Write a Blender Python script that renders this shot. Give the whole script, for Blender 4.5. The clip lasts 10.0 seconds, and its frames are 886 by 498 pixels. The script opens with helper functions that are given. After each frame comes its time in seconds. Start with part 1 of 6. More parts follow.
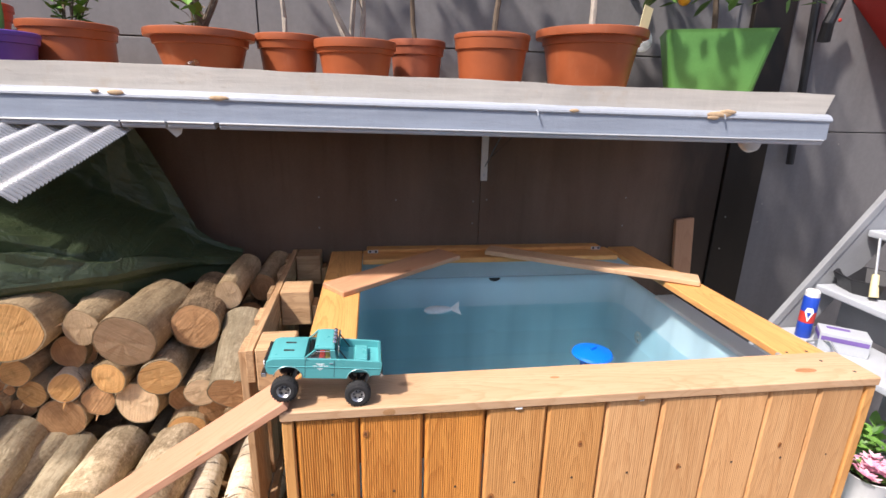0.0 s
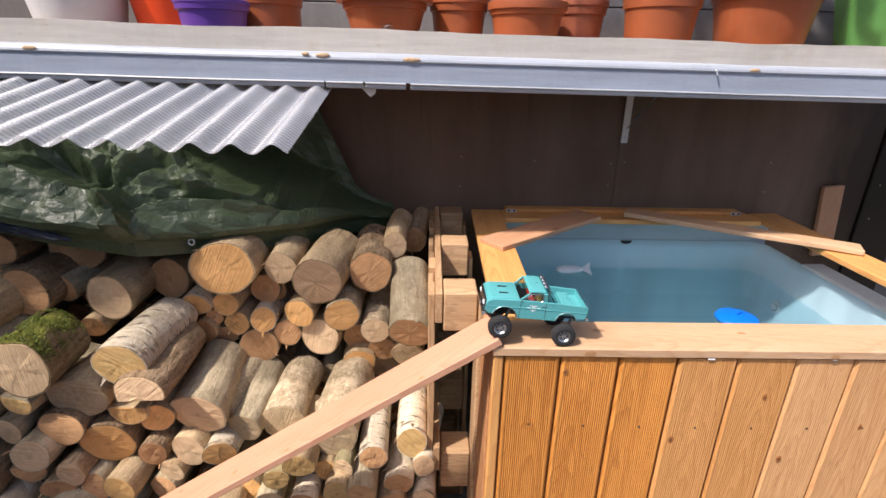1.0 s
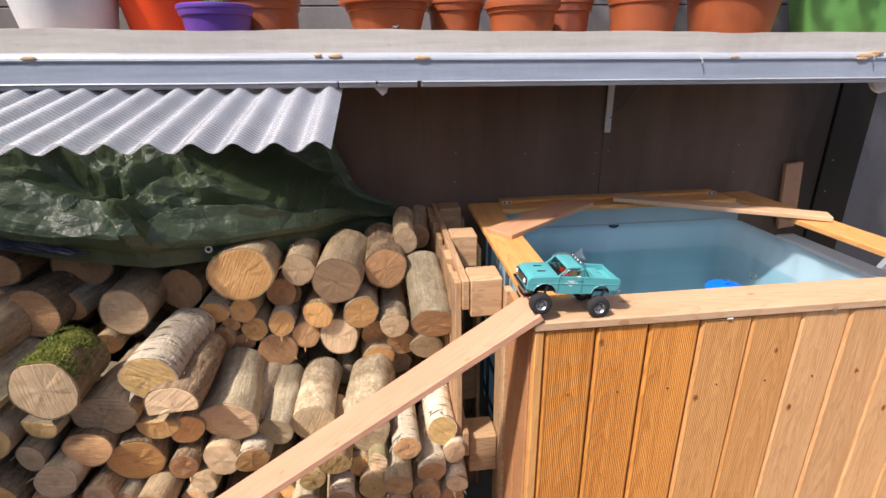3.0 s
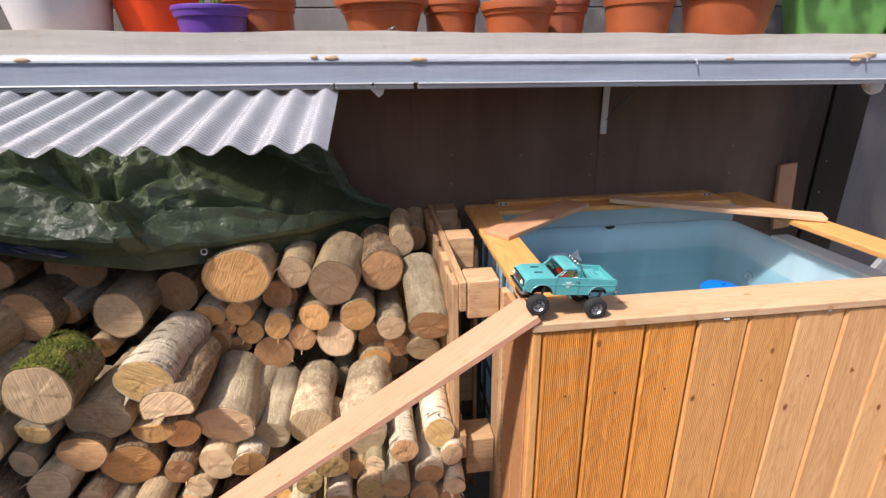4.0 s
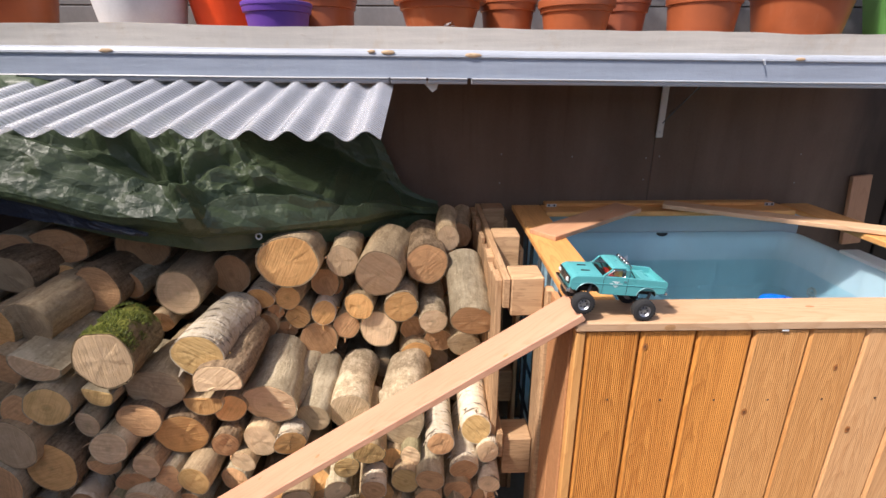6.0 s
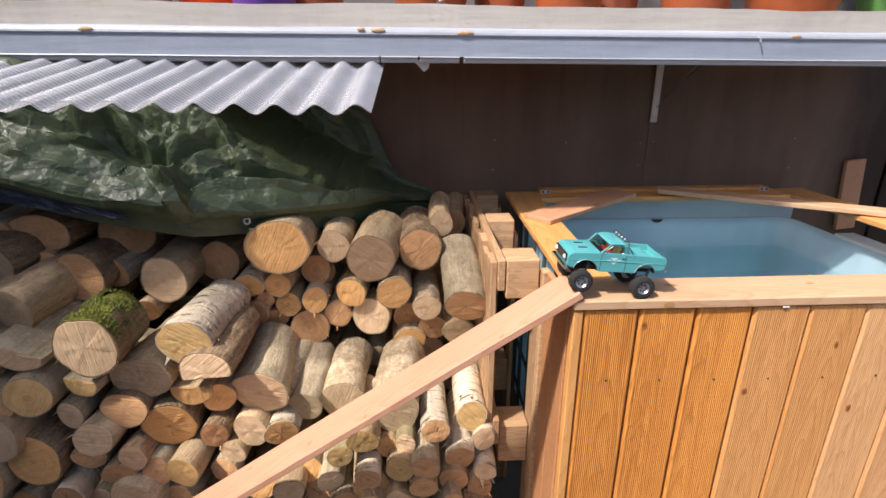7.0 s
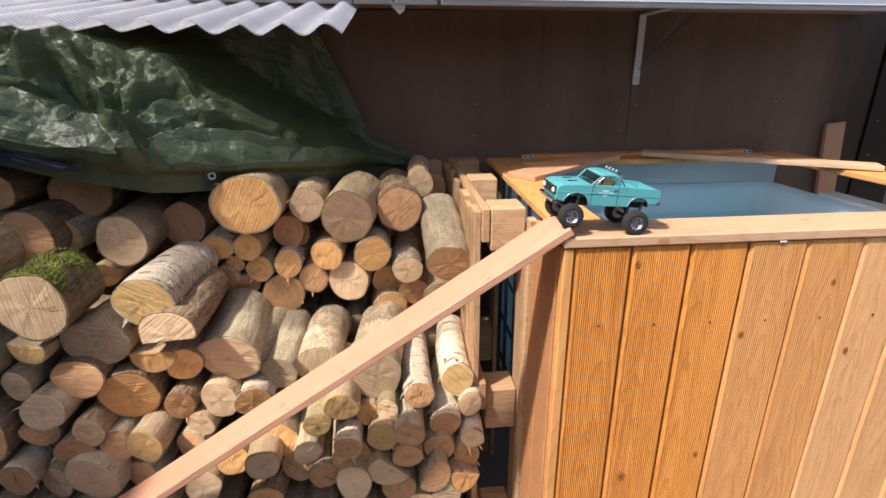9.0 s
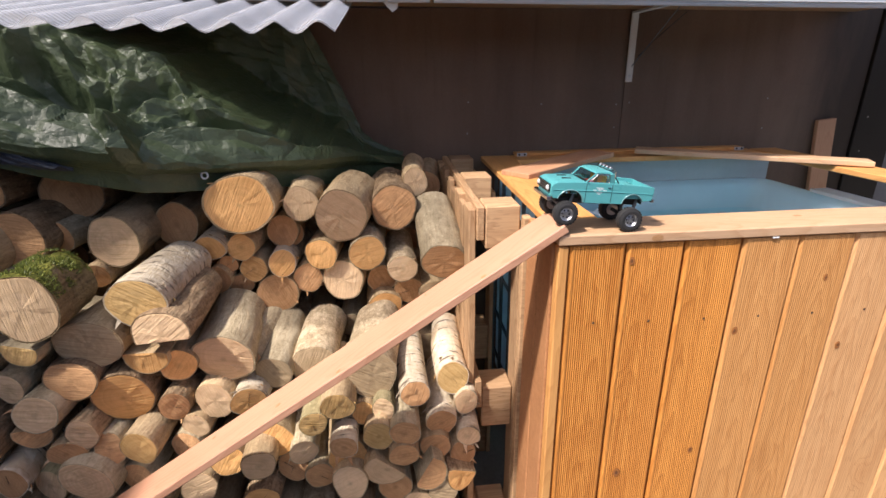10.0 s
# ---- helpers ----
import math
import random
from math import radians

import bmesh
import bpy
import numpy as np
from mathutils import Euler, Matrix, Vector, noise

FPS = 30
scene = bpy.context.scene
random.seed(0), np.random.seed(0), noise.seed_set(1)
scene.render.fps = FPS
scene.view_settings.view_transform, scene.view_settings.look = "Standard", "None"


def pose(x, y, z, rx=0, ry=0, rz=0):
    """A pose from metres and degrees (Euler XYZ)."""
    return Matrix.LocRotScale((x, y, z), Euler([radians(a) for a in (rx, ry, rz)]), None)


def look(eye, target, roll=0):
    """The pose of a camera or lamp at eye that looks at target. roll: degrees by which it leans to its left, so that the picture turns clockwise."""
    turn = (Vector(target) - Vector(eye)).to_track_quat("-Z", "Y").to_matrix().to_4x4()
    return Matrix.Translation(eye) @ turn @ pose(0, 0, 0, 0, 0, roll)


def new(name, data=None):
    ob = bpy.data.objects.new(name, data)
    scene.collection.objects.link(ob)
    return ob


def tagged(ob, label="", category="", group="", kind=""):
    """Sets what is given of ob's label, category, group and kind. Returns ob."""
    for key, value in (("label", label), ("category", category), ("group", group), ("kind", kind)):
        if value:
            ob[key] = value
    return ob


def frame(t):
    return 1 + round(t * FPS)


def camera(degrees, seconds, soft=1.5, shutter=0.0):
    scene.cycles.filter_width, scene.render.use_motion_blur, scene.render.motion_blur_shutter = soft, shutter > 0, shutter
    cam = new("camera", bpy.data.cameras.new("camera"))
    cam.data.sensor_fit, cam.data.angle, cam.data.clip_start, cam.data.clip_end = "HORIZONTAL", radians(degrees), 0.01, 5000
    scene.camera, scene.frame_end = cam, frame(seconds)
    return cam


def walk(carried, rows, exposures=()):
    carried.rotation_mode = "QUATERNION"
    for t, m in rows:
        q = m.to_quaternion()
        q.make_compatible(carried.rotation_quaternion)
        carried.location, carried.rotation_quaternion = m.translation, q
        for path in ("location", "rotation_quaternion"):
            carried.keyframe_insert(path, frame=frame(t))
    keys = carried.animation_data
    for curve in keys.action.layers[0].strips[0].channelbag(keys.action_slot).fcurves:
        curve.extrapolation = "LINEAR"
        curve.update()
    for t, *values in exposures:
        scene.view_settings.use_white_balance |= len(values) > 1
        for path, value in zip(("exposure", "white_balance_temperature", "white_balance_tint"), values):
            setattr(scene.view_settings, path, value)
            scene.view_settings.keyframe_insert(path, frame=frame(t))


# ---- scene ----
cam = camera(84.0, 10.0)
METRES, EYE, TILT, LEAN, TURN = 0.86, 1.65, 0.0, 0.0, -8.9
ROWS = [
    (0.0, 0.0, 0.0, 0.0, 0.41, -16.87, -1.37),
    (0.5, -0.2208, -0.0875, -0.0182, 5.1, -19.99, -1.66),
    (1.0, -0.3756, -0.1354, -0.0091, 7.82, -21.05, -0.97),
    (1.5, -0.5367, -0.1886, -0.0167, 6.34, -20.18, 0.37),
    (2.0, -0.601, -0.2076, -0.0357, 1.77, -20.46, 0.88),
    (2.5, -0.5966, -0.2285, -0.0384, 1.92, -20.45, 0.94),
    (4.0, -0.6009, -0.2257, -0.0406, 1.22, -20.21, 0.96),
    (4.5, -0.6017, -0.2262, -0.0396, 1.24, -20.06, 1.01),
    (5.0, -0.6005, -0.2256, -0.0393, 1.17, -20.0, 0.95),
    (5.5, -0.5999, -0.2278, -0.0397, 3.21, -19.82, 1.18),
    (5.7, -0.6045, -0.245, -0.0481, 7.247, -19.73, 0.01),
    (6.8, -0.6048, -0.2387, -0.1267, 5.959, -19.51, 0.367),
    (7.0, -0.6089, -0.2281, -0.1397, 6.05, -19.74, 0.32),
    (7.5, -0.6159, -0.2051, -0.3029, 4.67, -19.52, 0.38),
    (8.0, -0.6193, -0.2011, -0.3234, 3.89, -19.68, 0.49),
    (8.5, -0.6168, -0.2002, -0.3293, 3.7, -19.61, 0.48),
    (9.0, -0.6178, -0.1949, -0.3298, 3.49, -19.55, 0.59),
    (9.5, -0.6182, -0.1941, -0.3308, 3.13, -19.65, 0.74),
    (10.0, -0.6183, -0.1939, -0.3305, 2.76, -19.74, 0.77),
]
walk(cam, [(t, pose(0, 0, EYE, TILT, LEAN, TURN) @ pose(METRES * x, METRES * y, METRES * z, 90 + pitch, roll, yaw)) for t, x, y, z, yaw, pitch, roll in ROWS], [(0.0, 0.74, 6340, 16), (0.5, 0.72, 6340, 16), (1.0, 0.62, 6340, 16), (1.5, 0.72, 6340, 16), (2.0, 0.64, 6340, 16), (7.0, 0.64, 6340, 16), (7.5, 0.70, 6340, 16), (10.0, 0.70, 6340, 16)])

# ---- light ----
SUN = Vector((-0.62, -0.40, 1.0)).normalized()
world = bpy.data.worlds.new("world")
scene.world = world
world.use_nodes = True
_bg = world.node_tree.nodes["Background"]
_sky = world.node_tree.nodes.new("ShaderNodeTexSky")
_sky.sky_type = "NISHITA"
_sky.sun_disc = False
_sky.air_density = 0.8
_sky.dust_density = 3.0
_sky.ozone_density = 0.5
_sky.sun_elevation = math.asin(SUN.z)
_sky.sun_rotation = math.atan2(SUN.x, SUN.y)
world.node_tree.links.new(_sky.outputs[0], _bg.inputs[0])
_bg.inputs[1].default_value = 0.128
_sun = new("sun", bpy.data.lights.new("sun", "SUN"))
_sun.data.energy = 3.9
_sun.data.angle = radians(3.0)
_sun.data.color = (1.0, 0.93, 0.82)
_sun.matrix_world = look(SUN * 20, (0, 0, 0))


# ---- materials ----
class Mat:
    """A node material with a principled shader and a few shorthands."""

    def __init__(self, name, rough=0.7, metal=0.0, spec=0.5):
        self.m = bpy.data.materials.new(name)
        self.m.use_nodes = True
        self.t = self.m.node_tree
        self.p = self.t.nodes["Principled BSDF"]
        self.p.inputs["Roughness"].default_value = rough
        self.p.inputs["Metallic"].default_value = metal
        self.p.inputs["Specular IOR Level"].default_value = spec
        self.out = self.t.nodes["Material Output"]

    def n(self, kind, **inputs):
        node = self.t.nodes.new("ShaderNode" + kind)
        for key, value in inputs.items():
            key = key.replace("_", " ")
            if isinstance(value, bpy.types.NodeSocket):
                self.t.links.new(value, node.inputs[key])
            else:
                node.inputs[key].default_value = value
        return node

    def link(self, a, b):
        self.t.links.new(a, b)

    def coords(self, scale=(1, 1, 1), jitter=True):
        """Object coordinates, shifted for each object by its own random number."""
        co = self.n("TexCoord").outputs["Object"]
        mp = self.n("Mapping", Vector=co, Scale=scale)
        if jitter:
            rnd = self.n("ObjectInfo").outputs["Random"]
            mul = self.n("VectorMath", Vector=(13.1, 7.7, 9.3))
            mul.operation = "SCALE"
            self.link(rnd, mul.inputs["Scale"])
            self.link(mul.outputs[0], mp.inputs["Location"])
        return mp.outputs[0]

    def noise(self, co, scale, detail=4.0, rough=0.55, distort=0.0):
        node = self.n("TexNoise", Vector=co, Scale=scale, Detail=detail, Roughness=rough, Distortion=distort)
        return node.outputs["Fac"]

    def ramp(self, fac, *stops):
        node = self.n("ValToRGB", Fac=fac)
        el = node.color_ramp.elements
        while len(el) < len(stops):
            el.new(0.5)
        for e, (pos, col) in zip(el, stops):
            e.position = pos
            e.color = (*col, 1) if len(col) == 3 else col
        return node.outputs["Color"]

    def mix(self, fac, a, b, blend="MIX"):
        node = self.t.nodes.new("ShaderNodeMix")
        node.data_type, node.blend_type = "RGBA", blend
        for sock, value in ((node.inputs[0], fac), (node.inputs[6], a), (node.inputs[7], b)):
            if isinstance(value, bpy.types.NodeSocket):
                self.link(value, sock)
            elif isinstance(value, (int, float)):
                sock.default_value = value
            else:
                sock.default_value = (*value, 1)
        return node.outputs[2]

    def math(self, op, a, b=0.0):
        node = self.t.nodes.new("ShaderNodeMath")
        node.operation = op
        for sock, value in zip(node.inputs, (a, b)):
            if isinstance(value, bpy.types.NodeSocket):
                self.link(value, sock)
            else:
                sock.default_value = value
        return node.outputs[0]

    def bump(self, height, strength=0.3, dist=0.002):
        node = self.n("Bump", Strength=strength, Distance=dist, Height=height)
        self.link(node.outputs[0], self.p.inputs["Normal"])
        return node

    def color(self, sock):
        self.link(sock, self.p.inputs["Base Color"])

    def rough(self, sock):
        self.link(sock, self.p.inputs["Roughness"])


def tone(col, k):
    return tuple(min(1.0, c * k) for c in col)


def timber(name, base, grain, contrast=1.0, rough=0.6, knots=True, ring=12.0, spread=0.10, figure=0.6):
    """Sawn wood with the grain along the object's x axis: flat-sawn growth rings that bend round knots, fine fibres, flecks."""
    a = Mat(name, rough, 0, 0.35)
    co = a.coords()
    rnd = a.n("ObjectInfo").outputs["Random"]
    bent = a.n("VectorMath", Vector=co)
    bent.operation = "ADD"
    sway = a.n("TexNoise", Vector=a.n("Mapping", Vector=co, Scale=(3.0, 6.0, 6.0)).outputs[0], Scale=1.0, Detail=2.0)
    shift = a.n("VectorMath", Vector=sway.outputs["Color"])
    shift.operation = "SCALE"
    shift.inputs["Scale"].default_value = 0.05
    a.link(shift.outputs[0], bent.inputs[1])
    bands = a.noise(a.n("Mapping", Vector=bent.outputs[0], Scale=(0.5, ring * 5, ring * 5)).outputs[0], 1.0, 3, 0.5, 0.2)
    fibre = a.noise(a.n("Mapping", Vector=co, Scale=(7, 260, 260)).outputs[0], 1.0, 3)
    fleck = a.noise(a.n("Mapping", Vector=co, Scale=(22, 240, 240)).outputs[0], 1.0, 2, 0.5)
    blotch = a.noise(a.n("Mapping", Vector=co, Scale=(2.5, 9, 9)).outputs[0], 1.0, 4)
    vor = a.n("TexVoronoi", Vector=a.n("Mapping", Vector=bent.outputs[0], Scale=(3.4, 6.0, 6.0)).outputs[0], Scale=1.0, Randomness=1.0)
    halo = a.ramp(vor.outputs["Distance"], (0.04, (1, 1, 1)), (0.24, (0, 0, 0)))
    # rings: a paraboloid cut by the face, so that arches run along the middle and lines along the edges
    xyz = a.n("SeparateXYZ", Vector=a.n("TexCoord").outputs["Object"])
    off = a.math("SUBTRACT", xyz.outputs["Y"], a.math("MULTIPLY", a.math("SUBTRACT", rnd, 0.5), 0.09))
    val = a.math("ADD", a.math("MULTIPLY", a.math("MULTIPLY", off, off), ring * 110.0), a.math("MULTIPLY", xyz.outputs["X"], 7.0))
    val = a.math("ADD", val, a.math("MULTIPLY", blotch, 5.0))
    val = a.math("ADD", val, a.math("MULTIPLY", bands, 1.2))
    if knots:
        val = a.math("ADD", val, a.math("MULTIPLY", halo, 3.0))
    saw = a.math("FRACT", val)
    late = a.ramp(saw, (0.0, (0, 0, 0)), (0.55, (0.15, 0.15, 0.15)), (0.90, (1, 1, 1)), (1.0, (0, 0, 0)))
    col = a.mix(a.math("MULTIPLY", a.ramp(bands, (0.42, (0, 0, 0)), (0.66, (1, 1, 1))), 0.40 * contrast), base, grain)
    col = a.mix(a.math("MULTIPLY", late, figure), col, grain)
    col = a.mix(a.math("MULTIPLY", a.ramp(fibre, (0.45, (0, 0, 0)), (0.8, (1, 1, 1))), 0.35), col, grain)
    col = a.mix(a.math("MULTIPLY", a.ramp(fleck, (0.60, (0, 0, 0)), (0.70, (1, 1, 1))), 0.40 * contrast), col, tone(grain, 0.65))
    col = a.mix(a.math("MULTIPLY", a.ramp(blotch, (0.45, (0, 0, 0)), (0.72, (1, 1, 1))), 0.35), col, tone(base, 1.18))
    if knots:
        spot = a.ramp(vor.outputs["Distance"], (0.03, (1, 1, 1)), (0.075, (0, 0, 0)))
        col = a.mix(a.math("MULTIPLY", halo, 0.40), col, grain)
        col = a.mix(a.math("MULTIPLY", spot, 0.70), col, tone(grain, 0.40))
    hsv = a.n("HueSaturation", Color=col, Saturation=1.0)
    a.link(a.math("ADD", a.math("MULTIPLY", rnd, spread * 2), 1.0 - spread), hsv.inputs["Value"])
    a.color(hsv.outputs[0])
    a.rough(a.math("ADD", a.math("MULTIPLY", blotch, 0.25), rough - 0.12))
    a.bump(a.math("ADD", a.math("ADD", bands, late), a.math("MULTIPLY", fibre, 0.8)), 0.35, 0.0009)
    return a.m


def plain(name, col, rough=0.5, metal=0.0, var=0.12, scale=8.0, bump=0.0, spec=0.5):
    """Paint, plastic or metal with faint stains and a little unevenness."""
    a = Mat(name, rough, metal, spec)
    co = a.coords()
    big = a.noise(co, scale, 4)
    small = a.noise(co, scale * 14, 3)
    fac = a.math("ADD", a.math("MULTIPLY", big, 0.7), a.math("MULTIPLY", small, 0.3))
    a.color(a.ramp(fac, (0.3, tone(col, 1 - var)), (0.7, tone(col, 1 + var))))
    a.rough(a.math("ADD", a.math("MULTIPLY", big, 0.2), rough - 0.1))
    if bump:
        a.bump(small, bump, 0.001)
    return a.m


LARCH = timber("larch_varnished", (0.63, 0.275, 0.062), (0.36, 0.118, 0.020), 1.2, 0.46, figure=0.58)
LARCHMID = timber("larch_varnished_mid", (0.66, 0.335, 0.118), (0.42, 0.168, 0.042), 1.0, 0.46, figure=0.45)
LARCHPALE = timber("larch_varnished_pale", (0.67, 0.385, 0.178), (0.46, 0.205, 0.070), 1.0, 0.46, figure=0.42)
CAPWOOD = timber("spruce_fresh", (0.60, 0.395, 0.240), (0.48, 0.275, 0.14), 0.9, 0.6, True, 7.0, 0.03, 0.55)
RIMWOOD = timber("rim_board_oiled", (0.70, 0.365, 0.125), (0.50, 0.215, 0.06), 0.8, 0.5, False, 9.0, 0.04)
RAMPWOOD = timber("douglas_plank", (0.58, 0.315, 0.20), (0.49, 0.235, 0.135), 0.5, 0.6, True, 7.0, 0.03, 0.5)
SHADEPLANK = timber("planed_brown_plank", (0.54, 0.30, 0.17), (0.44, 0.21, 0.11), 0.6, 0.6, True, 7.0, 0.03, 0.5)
PALLETWOOD = timber("pallet_wood", (0.55, 0.355, 0.195), (0.33, 0.185, 0.09), 1.6, 0.8, True, 14.0, 0.22, 0.65)
POSTWOOD = timber("post_wood_reddish", (0.50, 0.25, 0.115), (0.32, 0.13, 0.05), 1.0, 0.6, False)


def end_grain(name, base, ring, rough=0.85):
    """A sawn log end: faint growth rings, chainsaw marks across, stains, drying cracks and a darker heart."""
    a = Mat(name, rough, 0, 0.2)
    obj = a.n("TexCoord").outputs["Object"]
    rnd = a.n("ObjectInfo").outputs["Random"]
    co = a.coords()
    wob = a.noise(co, 14.0, 4, 0.6)
    flat = a.n("VectorMath", Vector=obj)
    flat.operation = "MULTIPLY"
    flat.inputs[1].default_value = (1, 0, 1)
    dist = a.n("VectorMath", Vector=flat.outputs[0])
    dist.operation = "LENGTH"
    rad = a.math("ADD", dist.outputs["Value"], a.math("MULTIPLY", wob, 0.022))
    ringn = a.noise(a.n("CombineXYZ", X=a.math("MULTIPLY", rad, 150.0), Y=a.math("MULTIPLY", rnd, 40.0)).outputs[0], 1.0, 3, 0.6)
    rot = a.n("Mapping", Vector=co)
    a.link(a.n("CombineXYZ", Y=a.math("ADD", a.math("MULTIPLY", rnd, 3.0), -1.6)).outputs[0], rot.inputs["Rotation"])
    saw = a.noise(a.n("Mapping", Vector=rot.outputs[0], Scale=(9, 1, 210)).outputs[0], 1.0, 3, 0.6, 0.25)
    blotch = a.noise(co, 20.0, 5, 0.65)
    col = a.mix(a.math("MULTIPLY", a.ramp(ringn, (0.42, (0, 0, 0)), (0.62, (1, 1, 1))), 0.34), base, ring)
    col = a.mix(a.math("MULTIPLY", a.ramp(saw, (0.46, (0, 0, 0)), (0.62, (1, 1, 1))), 0.36), col, tone(ring, 0.95))
    col = a.mix(a.math("MULTIPLY", a.ramp(blotch, (0.46, (0, 0, 0)), (0.74, (1, 1, 1))), 0.36), col, tone(ring, 0.75))
    light = a.noise(co, 8.0, 3)
    col = a.mix(a.math("MULTIPLY", a.ramp(light, (0.5, (0, 0, 0)), (0.7, (1, 1, 1))), 0.40), col, tone(base, 1.25))
    heart = a.ramp(dist.outputs["Value"], (0.0, (1, 1, 1)), (0.012, (0, 0, 0)))
    col = a.mix(a.math("MULTIPLY", heart, 0.35), col, tone(ring, 0.5))
    hsv = a.n("HueSaturation", Color=col, Saturation=1.04)
    a.link(a.math("ADD", a.math("MULTIPLY", rnd, 0.4), 0.8), hsv.inputs["Value"])
    a.color(hsv.outputs[0])
    a.bump(a.math("ADD", saw, a.math("MULTIPLY", ringn, 0.12)), 1.0, 0.0034)
    return a.m


ENDS = {
    "orange": end_grain("log_end_orange", (0.785, 0.470, 0.208), (0.560, 0.278, 0.095)),
    "pale": end_grain("log_end_pale", (0.775, 0.565, 0.355), (0.565, 0.375, 0.205)),
    "yellow": end_grain("log_end_yellow", (0.728, 0.500, 0.233), (0.471, 0.276, 0.095)),
    "brown": end_grain("log_end_brown", (0.670, 0.400, 0.210), (0.410, 0.215, 0.100)),
    "grey": end_grain("log_end_grey", (0.560, 0.425, 0.265), (0.330, 0.235, 0.135)),
}


def bark(name, base, dark, light, streak=(26, 3, 26), moss=0.0, peel=0.0, rough=0.9, depth=0.004):
    """Bark with the log along the object's y axis: long fissures, pale scaly patches, warts and small cracks."""
    a = Mat(name, rough, 0, 0.2)
    co = a.coords()
    long_ = a.noise(a.n("Mapping", Vector=co, Scale=streak).outputs[0], 1.6, 6, 0.66, 0.4)
    blot = a.noise(co, 14.0, 6, 0.7)
    fine = a.noise(co, 110.0, 4, 0.6)
    col = a.ramp(a.math("ADD", a.math("MULTIPLY", long_, 0.6), a.math("MULTIPLY", fine, 0.4)), (0.32, dark), (0.50, base), (0.70, light))
    col = a.mix(a.math("MULTIPLY", a.ramp(blot, (0.50, (0, 0, 0)), (0.62, (1, 1, 1))), 0.55), col, light)
    grime = a.noise(co, 6.5, 4, 0.6)
    col = a.mix(a.math("MULTIPLY", a.ramp(grime, (0.50, (0, 0, 0)), (0.68, (1, 1, 1))), 0.12 if peel else 0.50), col, tone(dark, 0.9))
    warts = a.n("TexVoronoi", Vector=a.n("Mapping", Vector=co, Scale=(48, 30, 48)).outputs[0], Scale=1.0, Randomness=1.0).outputs["Distance"]
    spot = a.ramp(warts, (0.10, (1, 1, 1)), (0.22, (0, 0, 0)))
    col = a.mix(a.math("MULTIPLY", spot, 0.45), col, tone(light, 1.15))
    split = a.math("ABSOLUTE", a.math("SUBTRACT", a.noise(a.n("Mapping", Vector=co, Scale=(60, 7, 60)).outputs[0], 1.0, 3, 0.6, 0.5), 0.5))
    fissure = a.ramp(split, (0.0, (1, 1, 1)), (0.035, (0, 0, 0)))
    col = a.mix(a.math("MULTIPLY", fissure, 0.06 if peel else 0.22), col, tone(dark, 0.6))
    height = a.math("ADD", long_, a.math("MULTIPLY", fine, 0.5))
    height = a.math("SUBTRACT", a.math("ADD", height, a.math("MULTIPLY", spot, 0.15)), a.math("MULTIPLY", fissure, 0.25))
    if peel:
        lent = a.noise(a.n("Mapping", Vector=co, Scale=(14, 70, 14)).outputs[0], 1.0, 3, 0.6)
        col = a.mix(a.math("MULTIPLY", a.ramp(lent, (0.58, (0, 0, 0)), (0.64, (1, 1, 1))), 0.8), col, (0.06, 0.045, 0.035))
        patch = a.noise(co, 7.0, 4, 0.6)
        col = a.mix(a.math("MULTIPLY", a.ramp(patch, (0.57, (0, 0, 0)), (0.64, (1, 1, 1))), 0.70), col, (0.40, 0.29, 0.17))
        height = a.math("ADD", height, a.math("MULTIPLY", a.ramp(patch, (0.55, (0, 0, 0)), (0.60, (1, 1, 1))), 0.6))
    if moss:
        up = a.n("NewGeometry").outputs["Normal"]
        z = a.n("SeparateXYZ", Vector=up).outputs["Z"]
        m = a.math("ADD", z, a.math("MULTIPLY", a.math("SUBTRACT", a.noise(co, 22.0, 5, 0.7), 0.5), 1.9))
        fac = a.ramp(m, (0.42, (0, 0, 0)), (0.66, (1, 1, 1)))
        green = a.ramp(a.noise(co, 120.0, 3), (0.35, (0.055, 0.065, 0.012)), (0.65, (0.22, 0.22, 0.04)))
        col = a.mix(a.math("MULTIPLY", fac, moss), col, green)
        height = a.math("ADD", height, a.math("MULTIPLY", a.noise(co, 150.0, 3), 1.0))
    rnd = a.n("ObjectInfo").outputs["Random"]
    hsv = a.n("HueSaturation", Color=col, Saturation=1.0)
    a.link(a.math("ADD", a.math("MULTIPLY", rnd, 0.4), 0.8), hsv.inputs["Value"])
    a.color(hsv.outputs[0])
    a.bump(height, 0.9, depth)
    return a.m


